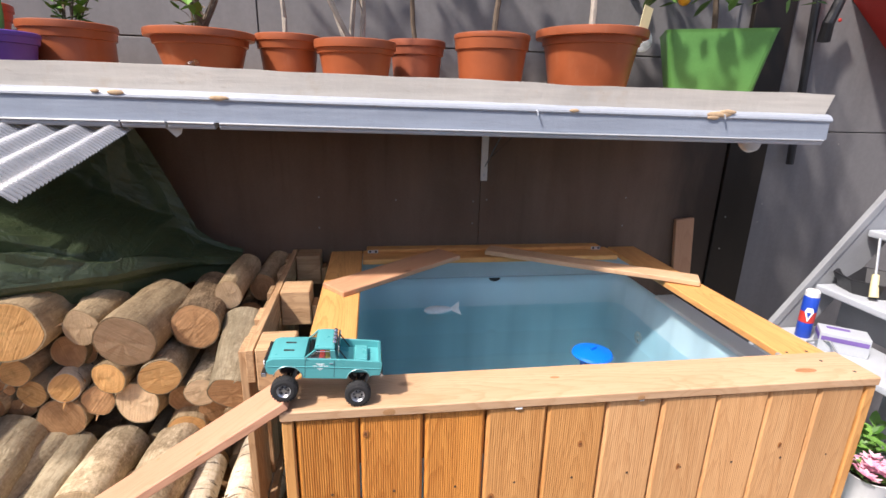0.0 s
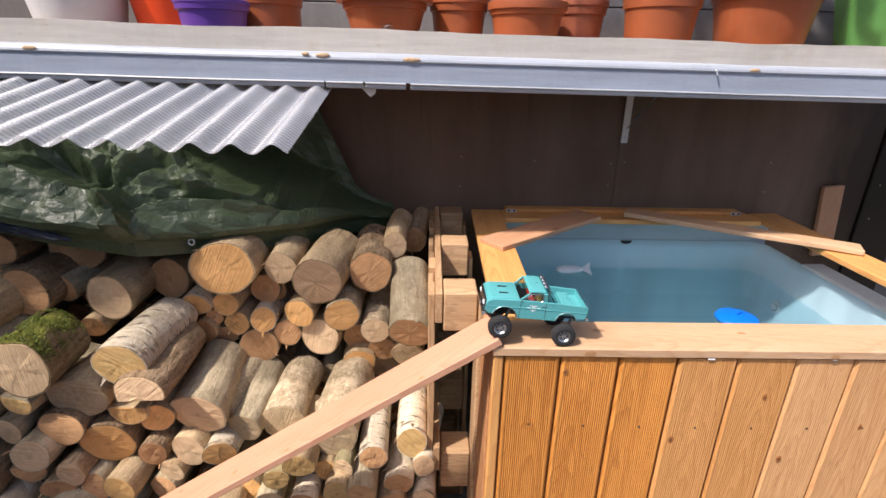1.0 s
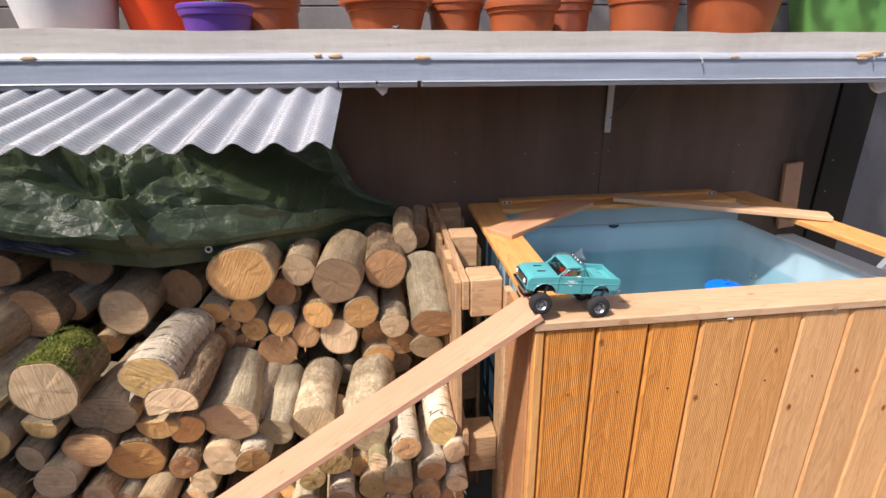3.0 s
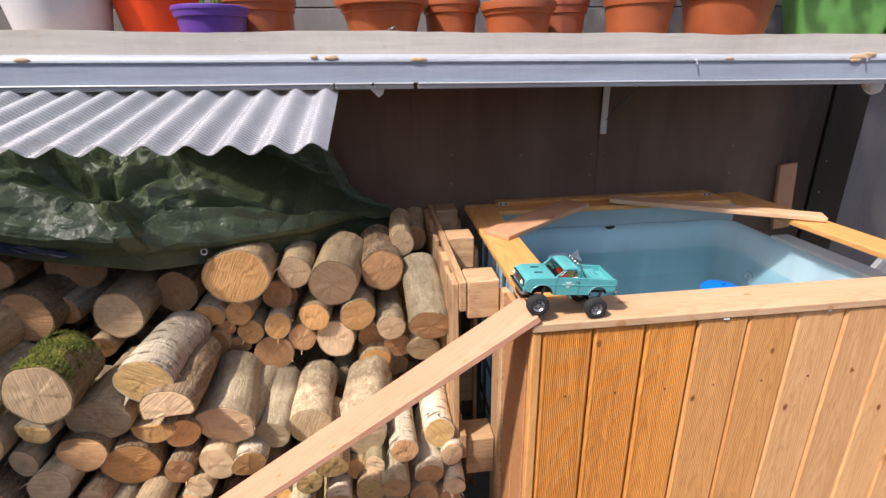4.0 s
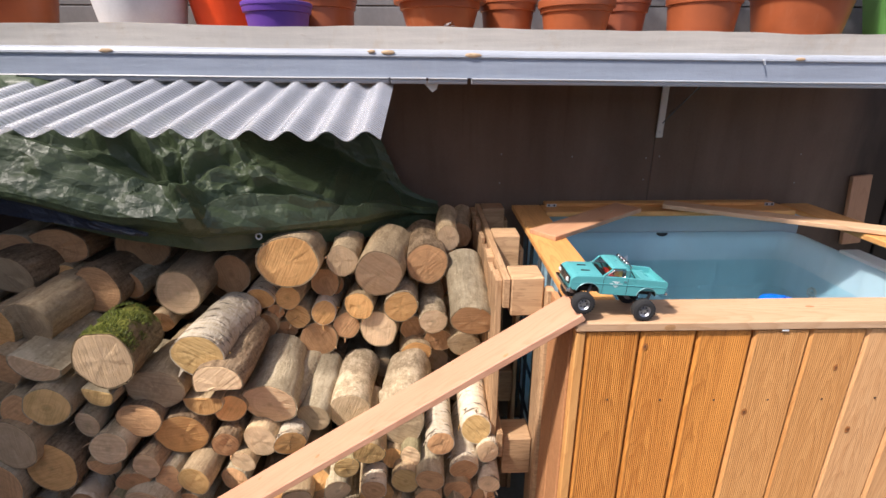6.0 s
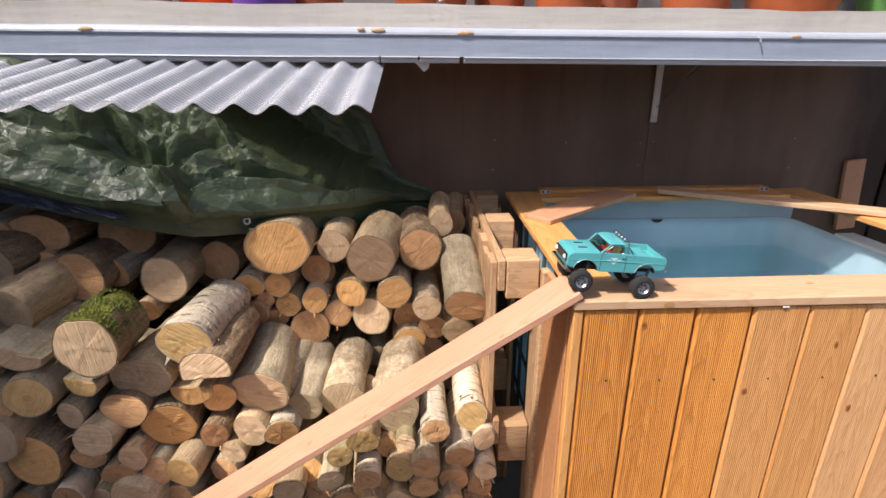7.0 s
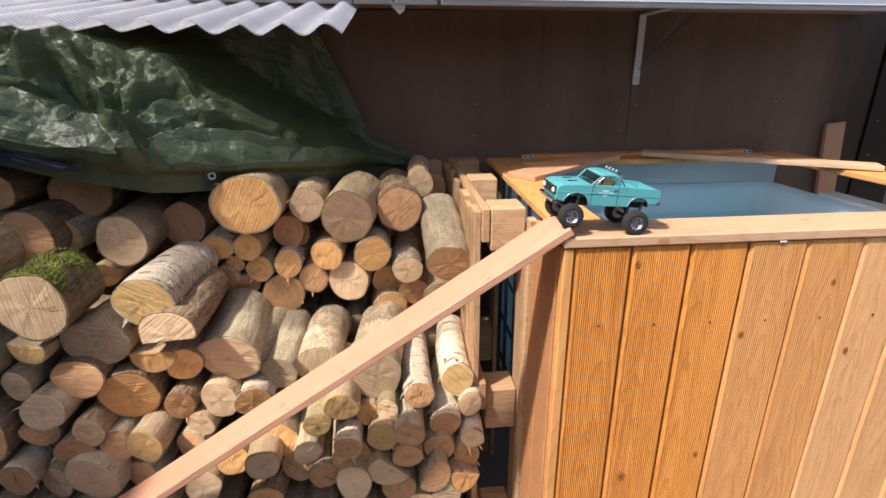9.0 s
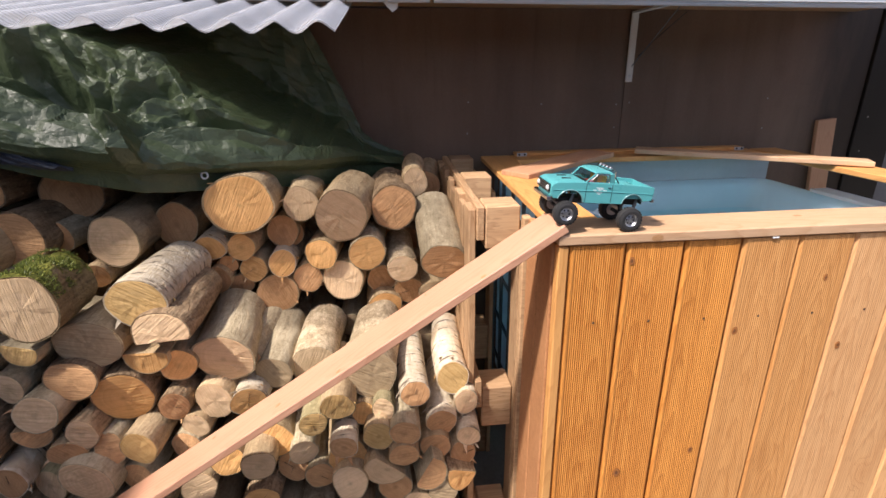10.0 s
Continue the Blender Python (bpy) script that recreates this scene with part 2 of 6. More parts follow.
BARKS = {
    "beech": bark("bark_beech", (0.490, 0.360, 0.210), (0.280, 0.190, 0.100), (0.630, 0.480, 0.295)),
    "grey": bark("bark_grey", (0.440, 0.362, 0.236), (0.240, 0.186, 0.110), (0.580, 0.488, 0.335)),
    "dark": bark("bark_rough_dark", (0.310, 0.215, 0.128), (0.105, 0.068, 0.038), (0.490, 0.360, 0.225), (40, 8, 40), depth=0.009),
    "lichen": bark("bark_lichen", (0.420, 0.323, 0.204), (0.200, 0.150, 0.085), (0.700, 0.579, 0.399), (20, 14, 20)),
    "birch": bark("bark_birch", (0.63, 0.535, 0.395), (0.44, 0.335, 0.205), (0.73, 0.645, 0.515), (10, 30, 10), peel=1.0, rough=0.7),
    "moss": bark("bark_mossy", (0.257, 0.186, 0.102), (0.107, 0.076, 0.041), (0.364, 0.277, 0.155), moss=1.0, depth=0.008),
    "moss2": bark("bark_greenish", (0.380, 0.323, 0.180), (0.210, 0.174, 0.085), (0.500, 0.425, 0.257)),
}

TEAL = plain("teal_paint", (0.094, 0.375, 0.390), 0.30, 0, 0.05, 20)
RUBBER = plain("black_rubber", (0.022, 0.022, 0.023), 0.8, 0, 0.25, 60, 0.3)
BLACK = plain("black_plastic", (0.018, 0.018, 0.02), 0.45, 0, 0.2, 30)
CHROME = plain("bright_chrome", (0.75, 0.75, 0.76), 0.22, 1.0, 0.05, 30)
RIMMETAL = plain("brushed_wheel_rim", (0.55, 0.55, 0.56), 0.35, 1.0, 0.08, 30)
YELLOWPLASTIC = plain("yellow_plastic", (0.75, 0.52, 0.05), 0.5)
REDPLASTIC = plain("red_plastic", (0.55, 0.04, 0.03), 0.45)
WHITEPRINT = plain("white_print", (0.8, 0.82, 0.82), 0.5)
ARCHTRIM = plain("dull_silver_trim", (0.22, 0.40, 0.41), 0.35, 0.3, 0.08, 30)
ZINC = plain("galvanised_steel", (0.62, 0.64, 0.65), 0.45, 0.8, 0.12, 14)
WHITEMETAL = plain("white_painted_metal", (0.72, 0.72, 0.70), 0.45, 0, 0.08, 16)
BLUEPLASTIC = plain("bright_blue_plastic", (0.0, 0.16, 0.72), 0.4, 0, 0.06, 10)
FISHWHITE = plain("pale_fish_plastic", (0.82, 0.86, 0.88), 0.5, 0, 0.1, 40)
WHITEPLASTIC = plain("white_plastic", (0.74, 0.74, 0.73), 0.45, 0, 0.06, 10)
WHITEPOT = plain("bluish_white_plastic", (0.62, 0.67, 0.72), 0.5, 0, 0.10, 9)
LEDGEGREY = plain("pale_grey_plastic", (0.43, 0.455, 0.49), 0.5, 0, 0.08, 9)
CRACK = plain("dark_crack", (0.20, 0.12, 0.06), 0.9)
CAGE = plain("dull_steel_tube", (0.16, 0.18, 0.19), 0.5, 0.6, 0.2, 20)
SOIL = plain("potting_soil", (0.055, 0.035, 0.022), 0.95, 0, 0.5, 60, 0.9)
BRANCH = plain("brown_branch", (0.13, 0.095, 0.065), 0.85, 0, 0.35, 50, 0.8)
PALEBRANCH = plain("pale_branch", (0.42, 0.37, 0.31), 0.8, 0, 0.25, 40, 0.6)
FRUIT = plain("orange_fruit", (0.85, 0.42, 0.02), 0.4, 0, 0.1, 60, 0.3)
CREAM = plain("cream_card", (0.74, 0.66, 0.38), 0.6, 0, 0.08, 20)


def terracotta(name, col, rough=0.5):
    a = Mat(name, rough)
    co = a.coords()
    big = a.noise(co, 9.0, 4)
    lime = a.noise(a.n("Mapping", Vector=co, Scale=(22, 22, 5)).outputs[0], 1.0, 4, 0.6)
    c = a.ramp(big, (0.3, tone(col, 0.82)), (0.7, tone(col, 1.12)))
    c = a.mix(a.math("MULTIPLY", a.ramp(lime, (0.60, (0, 0, 0)), (0.80, (1, 1, 1))), 0.14), c, (0.52, 0.34, 0.25))
    a.color(c)
    a.bump(a.noise(co, 120.0, 3), 0.2, 0.001)
    return a.m


TERRA = terracotta("terracotta_plastic", (0.325, 0.090, 0.034), 0.38)
TERRADARK = terracotta("terracotta_dark", (0.30, 0.085, 0.04))
ORANGERED = plain("orange_red_plastic", (0.74, 0.075, 0.015), 0.4, 0, 0.05, 8)
PURPLE = plain("purple_plastic", (0.13, 0.055, 0.33), 0.4, 0, 0.06, 8)
GREENPOT = plain("green_glazed_planter", (0.095, 0.265, 0.065), 0.55, 0, 0.14, 12, 0.2)


def leafy(name, a_col, b_col):
    a = Mat(name, 0.5)
    rnd = a.n("NewGeometry").outputs["Random Per Island"]
    a.color(a.ramp(rnd, (0.1, a_col), (0.9, b_col)))
    return a.m


MOSS = leafy("green_moss", (0.050, 0.070, 0.010), (0.24, 0.27, 0.045))
LEAF = leafy("green_leaves", (0.05, 0.14, 0.02), (0.16, 0.32, 0.06))
DRYLEAF = leafy("dry_leaves", (0.28, 0.17, 0.09), (0.46, 0.33, 0.20))
PETAL = leafy("pink_petals", (0.72, 0.25, 0.38), (0.85, 0.50, 0.58))


def wall_paint():
    """Grey coated boarding with fine vertical weathering."""
    a = Mat("grey_wall_coating", 0.6)
    co = a.n("TexCoord").outputs["Object"]
    streak = a.noise(a.n("Mapping", Vector=co, Scale=(9, 9, 0.7)).outputs[0], 1.0, 4)
    fine = a.noise(co, 60.0, 3)
    fac = a.math("ADD", a.math("MULTIPLY", streak, 0.7), a.math("MULTIPLY", fine, 0.3))
    a.color(a.ramp(fac, (0.3, (0.140, 0.136, 0.139)), (0.7, (0.200, 0.194, 0.198))))
    a.bump(fine, 0.15, 0.001)
    return a.m


def panel_brown(name, lo, hi, shade_from=None):
    """Film-faced plywood: a satin brown coat with faint streaks, water runs and, beside the post, painted-in shade with
    a ragged edge.
    """
    a = Mat(name, 0.45, 0, 0.35)
    co = a.n("TexCoord").outputs["Object"]
    streak = a.noise(a.n("Mapping", Vector=co, Scale=(7, 7, 1.2)).outputs[0], 1.0, 5, 0.6, 0.3)
    runs = a.noise(a.n("Mapping", Vector=co, Scale=(34, 34, 1.6)).outputs[0], 1.0, 4, 0.6)
    fine = a.noise(co, 90.0, 3)
    cloud = a.noise(co, 2.6, 4, 0.6)
    c = a.ramp(a.math("ADD", a.math("MULTIPLY", streak, 0.75), a.math("MULTIPLY", fine, 0.25)), (0.3, lo), (0.7, hi))
    c = a.mix(a.math("MULTIPLY", a.ramp(cloud, (0.48, (0, 0, 0)), (0.68, (1, 1, 1))), 0.35), c, tone(hi, 1.2))
    c = a.mix(a.math("MULTIPLY", a.ramp(runs, (0.58, (0, 0, 0)), (0.74, (1, 1, 1))), 0.30), c, tone(lo, 0.6))
    # soft shelf shadow put into the colour: darkens from this x towards the post
    if shade_from is not None:
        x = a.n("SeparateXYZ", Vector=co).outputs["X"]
        edge = a.math("ADD", a.math("SUBTRACT", x, shade_from), a.math("MULTIPLY", a.math("SUBTRACT", streak, 0.5), 0.5))
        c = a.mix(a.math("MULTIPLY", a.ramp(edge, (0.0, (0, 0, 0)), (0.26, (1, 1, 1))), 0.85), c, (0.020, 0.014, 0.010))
    a.color(c)
    a.rough(a.math("ADD", a.math("MULTIPLY", streak, 0.30), 0.26))
    a.bump(a.math("ADD", fine, a.math("MULTIPLY", cloud, 2.0)), 0.10, 0.001)
    return a.m


WALL = wall_paint()
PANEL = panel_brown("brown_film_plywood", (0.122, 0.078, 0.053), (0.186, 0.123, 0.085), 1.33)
BLACKPANEL = panel_brown("black_brown_board", (0.009, 0.007, 0.005), (0.022, 0.016, 0.012))


def gutter_paint(name, col, chip=(0.42, 0.38, 0.33), amount=0.5):
    a = Mat(name, 0.45)
    co = a.coords()
    streak = a.noise(a.n("Mapping", Vector=co, Scale=(4, 60, 60)).outputs[0], 1.0, 4)
    grime = a.noise(co, 11.0, 5, 0.65)
    c = a.ramp(streak, (0.3, tone(col, 0.9)), (0.7, tone(col, 1.08)))
    c = a.mix(a.math("MULTIPLY", a.ramp(grime, (0.58, (0, 0, 0)), (0.72, (1, 1, 1))), amount), c, chip)
    flake = a.noise(a.n("Mapping", Vector=co, Scale=(16, 90, 90)).outputs[0], 1.0, 5, 0.7, 0.6)
    c = a.mix(a.math("MULTIPLY", a.ramp(flake, (0.64, (0, 0, 0)), (0.67, (1, 1, 1))), amount * 0.8), c, tone(chip, 0.7))
    drip = a.noise(a.n("Mapping", Vector=co, Scale=(30, 5, 3)).outputs[0], 1.0, 4, 0.6)
    c = a.mix(a.math("MULTIPLY", a.ramp(drip, (0.50, (0, 0, 0)), (0.75, (1, 1, 1))), 0.25), c, tone(col, 1.25))
    a.color(c)
    a.bump(a.math("ADD", a.noise(co, 40.0, 4), a.math("MULTIPLY", flake, 0.8)), 0.35, 0.003)
    return a.m


GUTTER = gutter_paint("blue_grey_paint", (0.275, 0.315, 0.380), (0.35, 0.37, 0.40), 0.45)
LIP = gutter_paint("pale_grey_paint", (0.36, 0.375, 0.40), (0.30, 0.28, 0.26), 0.55)
GUTTERTOP = gutter_paint("white_paint_flaking", (0.335, 0.365, 0.415), (0.25, 0.24, 0.23), 0.55)
FLASHING = gutter_paint("cream_membrane", (0.60, 0.565, 0.505), (0.52, 0.40, 0.27), 0.35)
RUST = plain("rust_stain", (0.50, 0.35, 0.21), 0.8, 0, 0.3, 60, 0.4)


def corrugated_mat():
    """Clear greyish ribbed plastic sheeting: part of the light goes straight through, part is scattered."""
    a = Mat("ribbed_clear_sheet", 0.3, 0, 0.6)
    co = a.n("TexCoord").outputs["Object"]
    grime = a.noise(co, 9.0, 4)
    c = a.ramp(grime, (0.3, (0.40, 0.43, 0.49)), (0.7, (0.53, 0.56, 0.62)))
    dirt = a.noise(a.n("Mapping", Vector=co, Scale=(26, 4, 26)).outputs[0], 1.0, 5, 0.65)
    c = a.mix(a.math("MULTIPLY", a.ramp(dirt, (0.56, (0, 0, 0)), (0.72, (1, 1, 1))), 0.30), c, (0.55, 0.50, 0.43))
    a.color(c)
    a.bump(a.noise(co, 60.0, 2), 0.3, 0.001)
    tr = a.n("BsdfTranslucent", Color=(0.85, 0.85, 0.85, 1))
    clear = a.n("BsdfTransparent", Color=(0.97, 0.97, 0.97, 1))
    mix = a.n("MixShader", Fac=0.30)
    a.link(a.p.outputs[0], mix.inputs[1])
    a.link(tr.outputs[0], mix.inputs[2])
    wave = a.n("TexWave", Vector=co, Scale=22.4)
    wave.bands_direction = "Y"
    both = a.n("MixShader", Fac=a.math("SUBTRACT", 1.0, a.math("MULTIPLY", wave.outputs["Fac"], 0.44)))
    a.link(mix.outputs[0], both.inputs[1])
    a.link(clear.outputs[0], both.inputs[2])
    a.link(both.outputs[0], a.out.inputs["Surface"])
    return a.m


def tarp_mat(name, lo, hi):
    """Woven plastic sheeting with a satin coat, fine creases and a faint weave."""
    a = Mat(name, 0.42, 0, 0.66)
    co = a.n("TexCoord").outputs["Object"]
    fine = a.noise(co, 55.0, 4, 0.6, 0.8)
    c = a.ramp(a.noise(co, 6.0, 4), (0.3, lo), (0.7, hi))
    dust = a.noise(co, 26.0, 5, 0.7)
    c = a.mix(a.math("MULTIPLY", a.ramp(dust, (0.55, (0, 0, 0)), (0.75, (1, 1, 1))), 0.20), c, (0.13, 0.14, 0.11))
    a.color(c)
    a.rough(a.math("ADD", a.math("MULTIPLY", fine, 0.20), 0.38))
    crease = a.math("ABSOLUTE", a.math("SUBTRACT", a.noise(co, 17.0, 2, 0.5, 0.9), 0.5))
    small = a.math("ABSOLUTE", a.math("SUBTRACT", a.noise(a.n("Mapping", Vector=co, Rotation=(0, 0.35, 0), Scale=(22, 22, 60)).outputs[0], 1.0, 2, 0.5, 0.6), 0.5))
    tiny = a.math("ABSOLUTE", a.math("SUBTRACT", a.noise(co, 46.0, 2, 0.5, 0.9), 0.5))
    hgt = a.math("ADD", a.math("ADD", a.math("MULTIPLY", crease, 1.2), a.math("MULTIPLY", small, 0.45)), a.math("MULTIPLY", tiny, 0.40))
    a.bump(a.math("ADD", hgt, a.math("MULTIPLY", fine, 0.10)), 0.50, 0.012)
    return a.m


DULLSCREW = plain("dull_screw", (0.30, 0.28, 0.26), 0.5, 0.4, 0.2, 200)
SCREWBROWN = plain("tarnished_screw", (0.10, 0.06, 0.04), 0.5, 0.3, 0.3, 200)
BOARDKNOT = plain("larch_knot", (0.36, 0.135, 0.035), 0.55, 0, 0.3, 220, 0.3)
KNOTHEART = plain("larch_knot_heart", (0.16, 0.06, 0.02), 0.6, 0, 0.3, 220, 0.3)
KNOTWOOD = plain("dark_knot", (0.42, 0.23, 0.10), 0.6, 0, 0.3, 160, 0.3)
CORRUGATED = corrugated_mat()
TARP = tarp_mat("green_tarpaulin", (0.040, 0.060, 0.027), (0.070, 0.099, 0.043))
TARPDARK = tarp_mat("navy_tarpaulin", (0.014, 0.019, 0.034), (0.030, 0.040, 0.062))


def water_mat():
    """Clear bluish water: tinted see-through with a mirror gloss that grows at grazing angles."""
    a = Mat("pool_water", 0.03)
    co = a.n("TexCoord").outputs["Object"]
    tint = a.n("BsdfTransparent", Color=(0.86, 0.955, 0.985, 1))
    bumpy = a.n("Bump", Strength=0.08, Distance=0.004, Height=a.noise(co, 5.0, 2))
    gloss = a.n("BsdfGlossy", Color=(1, 1, 1, 1), Roughness=0.02, Normal=bumpy.outputs[0])
    fres = a.n("Fresnel", IOR=1.33)
    mix = a.n("MixShader", Fac=fres.outputs[0])
    a.link(tint.outputs[0], mix.inputs[1])
    a.link(gloss.outputs[0], mix.inputs[2])
    a.link(mix.outputs[0], a.out.inputs["Surface"])
    return a.m


def clear_glass():
    a = Mat("clear_glass", 0.02)
    see = a.n("BsdfTransparent", Color=(0.86, 0.90, 0.90, 1))
    gloss = a.n("BsdfGlossy", Color=(1, 1, 1, 1), Roughness=0.03)
    mix = a.n("MixShader", Fac=0.07)
    a.link(see.outputs[0], mix.inputs[1])
    a.link(gloss.outputs[0], mix.inputs[2])
    a.link(mix.outputs[0], a.out.inputs["Surface"])
    return a.m


GLASS = clear_glass()
WATER = water_mat()


def milky(name, col, through_part=0.5, glow=None):
    """Thin white plastic that glows a little with the daylight behind it."""
    a = Mat(name, 0.4)
    co = a.coords()
    a.color(a.ramp(a.noise(co, 5.0, 4), (0.3, tone(col, 0.92)), (0.7, col)))
    tr = a.n("BsdfTranslucent", Color=(*(glow or col), 1))
    mix = a.n("MixShader", Fac=through_part)
    a.link(a.p.outputs[0], mix.inputs[1])
    a.link(tr.outputs[0], mix.inputs[2])
    a.link(mix.outputs[0], a.out.inputs["Surface"])
    return a.m


MILKY = milky("milky_plastic", (0.86, 0.86, 0.85))
LININGGREY = plain("bluish_grey_lining", (0.38, 0.47, 0.52), 0.5, 0, 0.08, 6)
TANKIN = milky("translucent_tank_plastic", (0.58, 0.86, 0.98), 0.38, (0.88, 0.96, 0.99))
TANKOUT = milky("bluish_tank_plastic", (0.80, 0.92, 0.96), 0.70)


def paving_mat():
    a = Mat("grey_paving", 0.85)
    co = a.n("TexCoord").outputs["Object"]
    c = a.ramp(a.math("ADD", a.math("MULTIPLY", a.noise(co, 3.0, 5), 0.6), a.math("MULTIPLY", a.noise(co, 60.0, 3), 0.4)), (0.3, (0.13, 0.122, 0.11)), (0.7, (0.22, 0.208, 0.19)))
    a.color(c)
    a.bump(a.noise(co, 70.0, 4), 0.4, 0.003)
    return a.m


PAVING = paving_mat()


# ---- building helpers ----
def mesh_of(bm, name, material, smooth=False):
    me = bpy.data.meshes.new(name)
    bm.normal_update()
    bm.to_mesh(me)
    bm.free()
    for m in material if isinstance(material, (list, tuple)) else (material,):
        me.materials.append(m)
    if smooth:
        for p in me.polygons:
            p.use_smooth = True
        me.set_sharp_from_angle(angle=radians(38))
    return me


def thing(name, bm, material, label="", category="", m=None, smooth=False, group="", kind=""):
    ob = new(name, mesh_of(bm, name, material, smooth))
    if m is not None:
        ob.matrix_world = m
    return tagged(ob, label, category, group, kind)


def hub(name, m, label, category, group=""):
    ob = new(name)
    ob.empty_display_size = 0.05
    ob.matrix_world = m
    return tagged(ob, label, category, group)


def part(name, bm, material, parent, label="", m=None, smooth=False):
    ob = new(name, mesh_of(bm, name, material, smooth))
    ob.parent = parent
    if m is not None:
        ob.matrix_basis = m
    if label:
        tagged(ob, label)
    return ob


def box(x0, x1, y0, y1, z0, z1, bevel=0.0, segments=1):
    bm = bmesh.new()
    bmesh.ops.create_cube(bm, size=1)
    for v in bm.verts:
        v.co = ((x0 + x1) / 2 + v.co.x * (x1 - x0), (y0 + y1) / 2 + v.co.y * (y1 - y0), (z0 + z1) / 2 + v.co.z * (z1 - z0))
    if bevel:
        bmesh.ops.bevel(bm, geom=bm.edges[:], offset=bevel, segments=segments, affect="EDGES", profile=0.6)
    return bm


def plank_bm(length, width, thick, bevel=0.002, wobble=0.0, seed=0, cuts=8):
    """A board along x from 0 to length, centred in y, top at z = 0; wobble makes its edges a little uneven."""
    bm = box(0, length, -width / 2, width / 2, -thick, 0, bevel)
    if wobble:
        for i in range(1, cuts):
            bmesh.ops.bisect_plane(bm, geom=bm.verts[:] + bm.edges[:] + bm.faces[:], plane_co=(length * i / cuts, 0, 0), plane_no=(1, 0, 0))
        for v in bm.verts:
            s = v.co.x * 4 + seed * 7.3
            v.co.y += wobble * noise.noise((s, seed, 1.5 if v.co.y > 0 else 8.5))
            v.co.z += wobble * 0.6 * noise.noise((s, seed + 3, 4.5))
    return bm


def lathe(profile, n=24, wob=0.0, seed=0):
    """A turned form round z from (radius, height) pairs."""
    bm = bmesh.new()
    rings = []
    for r, z in profile:
        if r < 1e-6:
            rings.append([bm.verts.new((0, 0, z))])
        else:
            ring = []
            for k in range(n):
                an = 2 * math.pi * k / n
                q = r * (1 + wob * noise.noise((math.cos(an) * 1.3, math.sin(an) * 1.3, z * 8 + seed)))
                ring.append(bm.verts.new((q * math.cos(an), q * math.sin(an), z)))
            rings.append(ring)
    for a, b in zip(rings, rings[1:]):
        for k in range(n):
            va = [a[k % len(a)], a[(k + 1) % len(a)]]
            vb = [b[(k + 1) % len(b)], b[k % len(b)]]
            vs = list(dict.fromkeys(va + vb))
            if len(vs) >= 3:
                bm.faces.new(vs)
    bmesh.ops.recalc_face_normals(bm, faces=bm.faces[:])
    return bm


def tube(points, radius, n=8, taper=1.0, bm=None):
    """A round bar through the points."""
    bm = bm or bmesh.new()
    pts = [Vector(p) for p in points]
    rings = []
    for i, p in enumerate(pts):
        d = (pts[min(i + 1, len(pts) - 1)] - pts[max(i - 1, 0)]).normalized()
        u = d.orthogonal().normalized()
        w = d.cross(u)
        r = radius * (1 + (taper - 1) * i / max(1, len(pts) - 1))
        rings.append([bm.verts.new(p + r * (math.cos(2 * math.pi * k / n) * u + math.sin(2 * math.pi * k / n) * w)) for k in range(n)])
    for a, b in zip(rings, rings[1:]):
        # match the ring starts so that the bar does not twist
        s = min(range(n), key=lambda k: (a[0].co - b[k].co).length)
        for k in range(n):
            bm.faces.new((a[k], a[(k + 1) % n], b[(k + 1 + s) % n], b[(k + s) % n]))
        b[:] = b[s:] + b[:s]
    bm.faces.new(rings[0][::-1])
    bm.faces.new(rings[-1])
    bmesh.ops.recalc_face_normals(bm, faces=bm.faces[:])
    return bm


def prism(outline, y0, y1, bevel=0.0):
    """An outline in x and z, drawn out from y0 to y1."""
    bm = bmesh.new()
    a = [bm.verts.new((x, y0, z)) for x, z in outline]
    b = [bm.verts.new((x, y1, z)) for x, z in outline]
    bm.faces.new(a)
    bm.faces.new(b[::-1])
    n = len(a)
    for i in range(n):
        bm.faces.new((a[i], b[i], b[(i + 1) % n], a[(i + 1) % n]))
    bmesh.ops.recalc_face_normals(bm, faces=bm.faces[:])
    if bevel:
        bmesh.ops.bevel(bm, geom=bm.edges[:], offset=bevel, segments=2, affect="EDGES", profile=0.6)
    return bm


def add(bm, other, m=None):
    """Joins a second bmesh into the first."""
    me = bpy.data.meshes.new("joined")
    if m is not None:
        other.transform(m)
    other.to_mesh(me)
    other.free()
    bm.from_mesh(me)
    bpy.data.meshes.remove(me)
    return bm


# ---- ground and wall ----
GROUND = -0.20
WALL_Y = 2.115
thing("ground", box(-300, 300, -300, 300, GROUND - 0.3, GROUND), PAVING, "grey concrete yard paving", "ground", kind="structure")
wall = thing("wall_north", box(-6, 6, WALL_Y + 0.012, WALL_Y + 0.22, GROUND, 3.6), WALL, "grey coated wall of a house", "wall", kind="structure")
# unseen wall, added so that its shadow falls on the lower left logs
thing("wall_west", box(-2.85, -2.65, -3.2, WALL_Y, GROUND, 2.62), WALL, "unseen grey wall added to shade the firewood", "wall", kind="structure")
# two more unseen walls, added to hold back low sky light and reflections
thing("wall_south", box(-2.65, 6.2, -3.4, -3.2, GROUND, 1.95), WALL, "unseen plain grey wall added to dim reflections and sky light", "wall", kind="structure")
thing("wall_east", box(6.0, 6.2, -3.2, WALL_Y, GROUND, 2.62), WALL, "unseen plain grey wall added to cut low sky light", "wall", kind="structure")
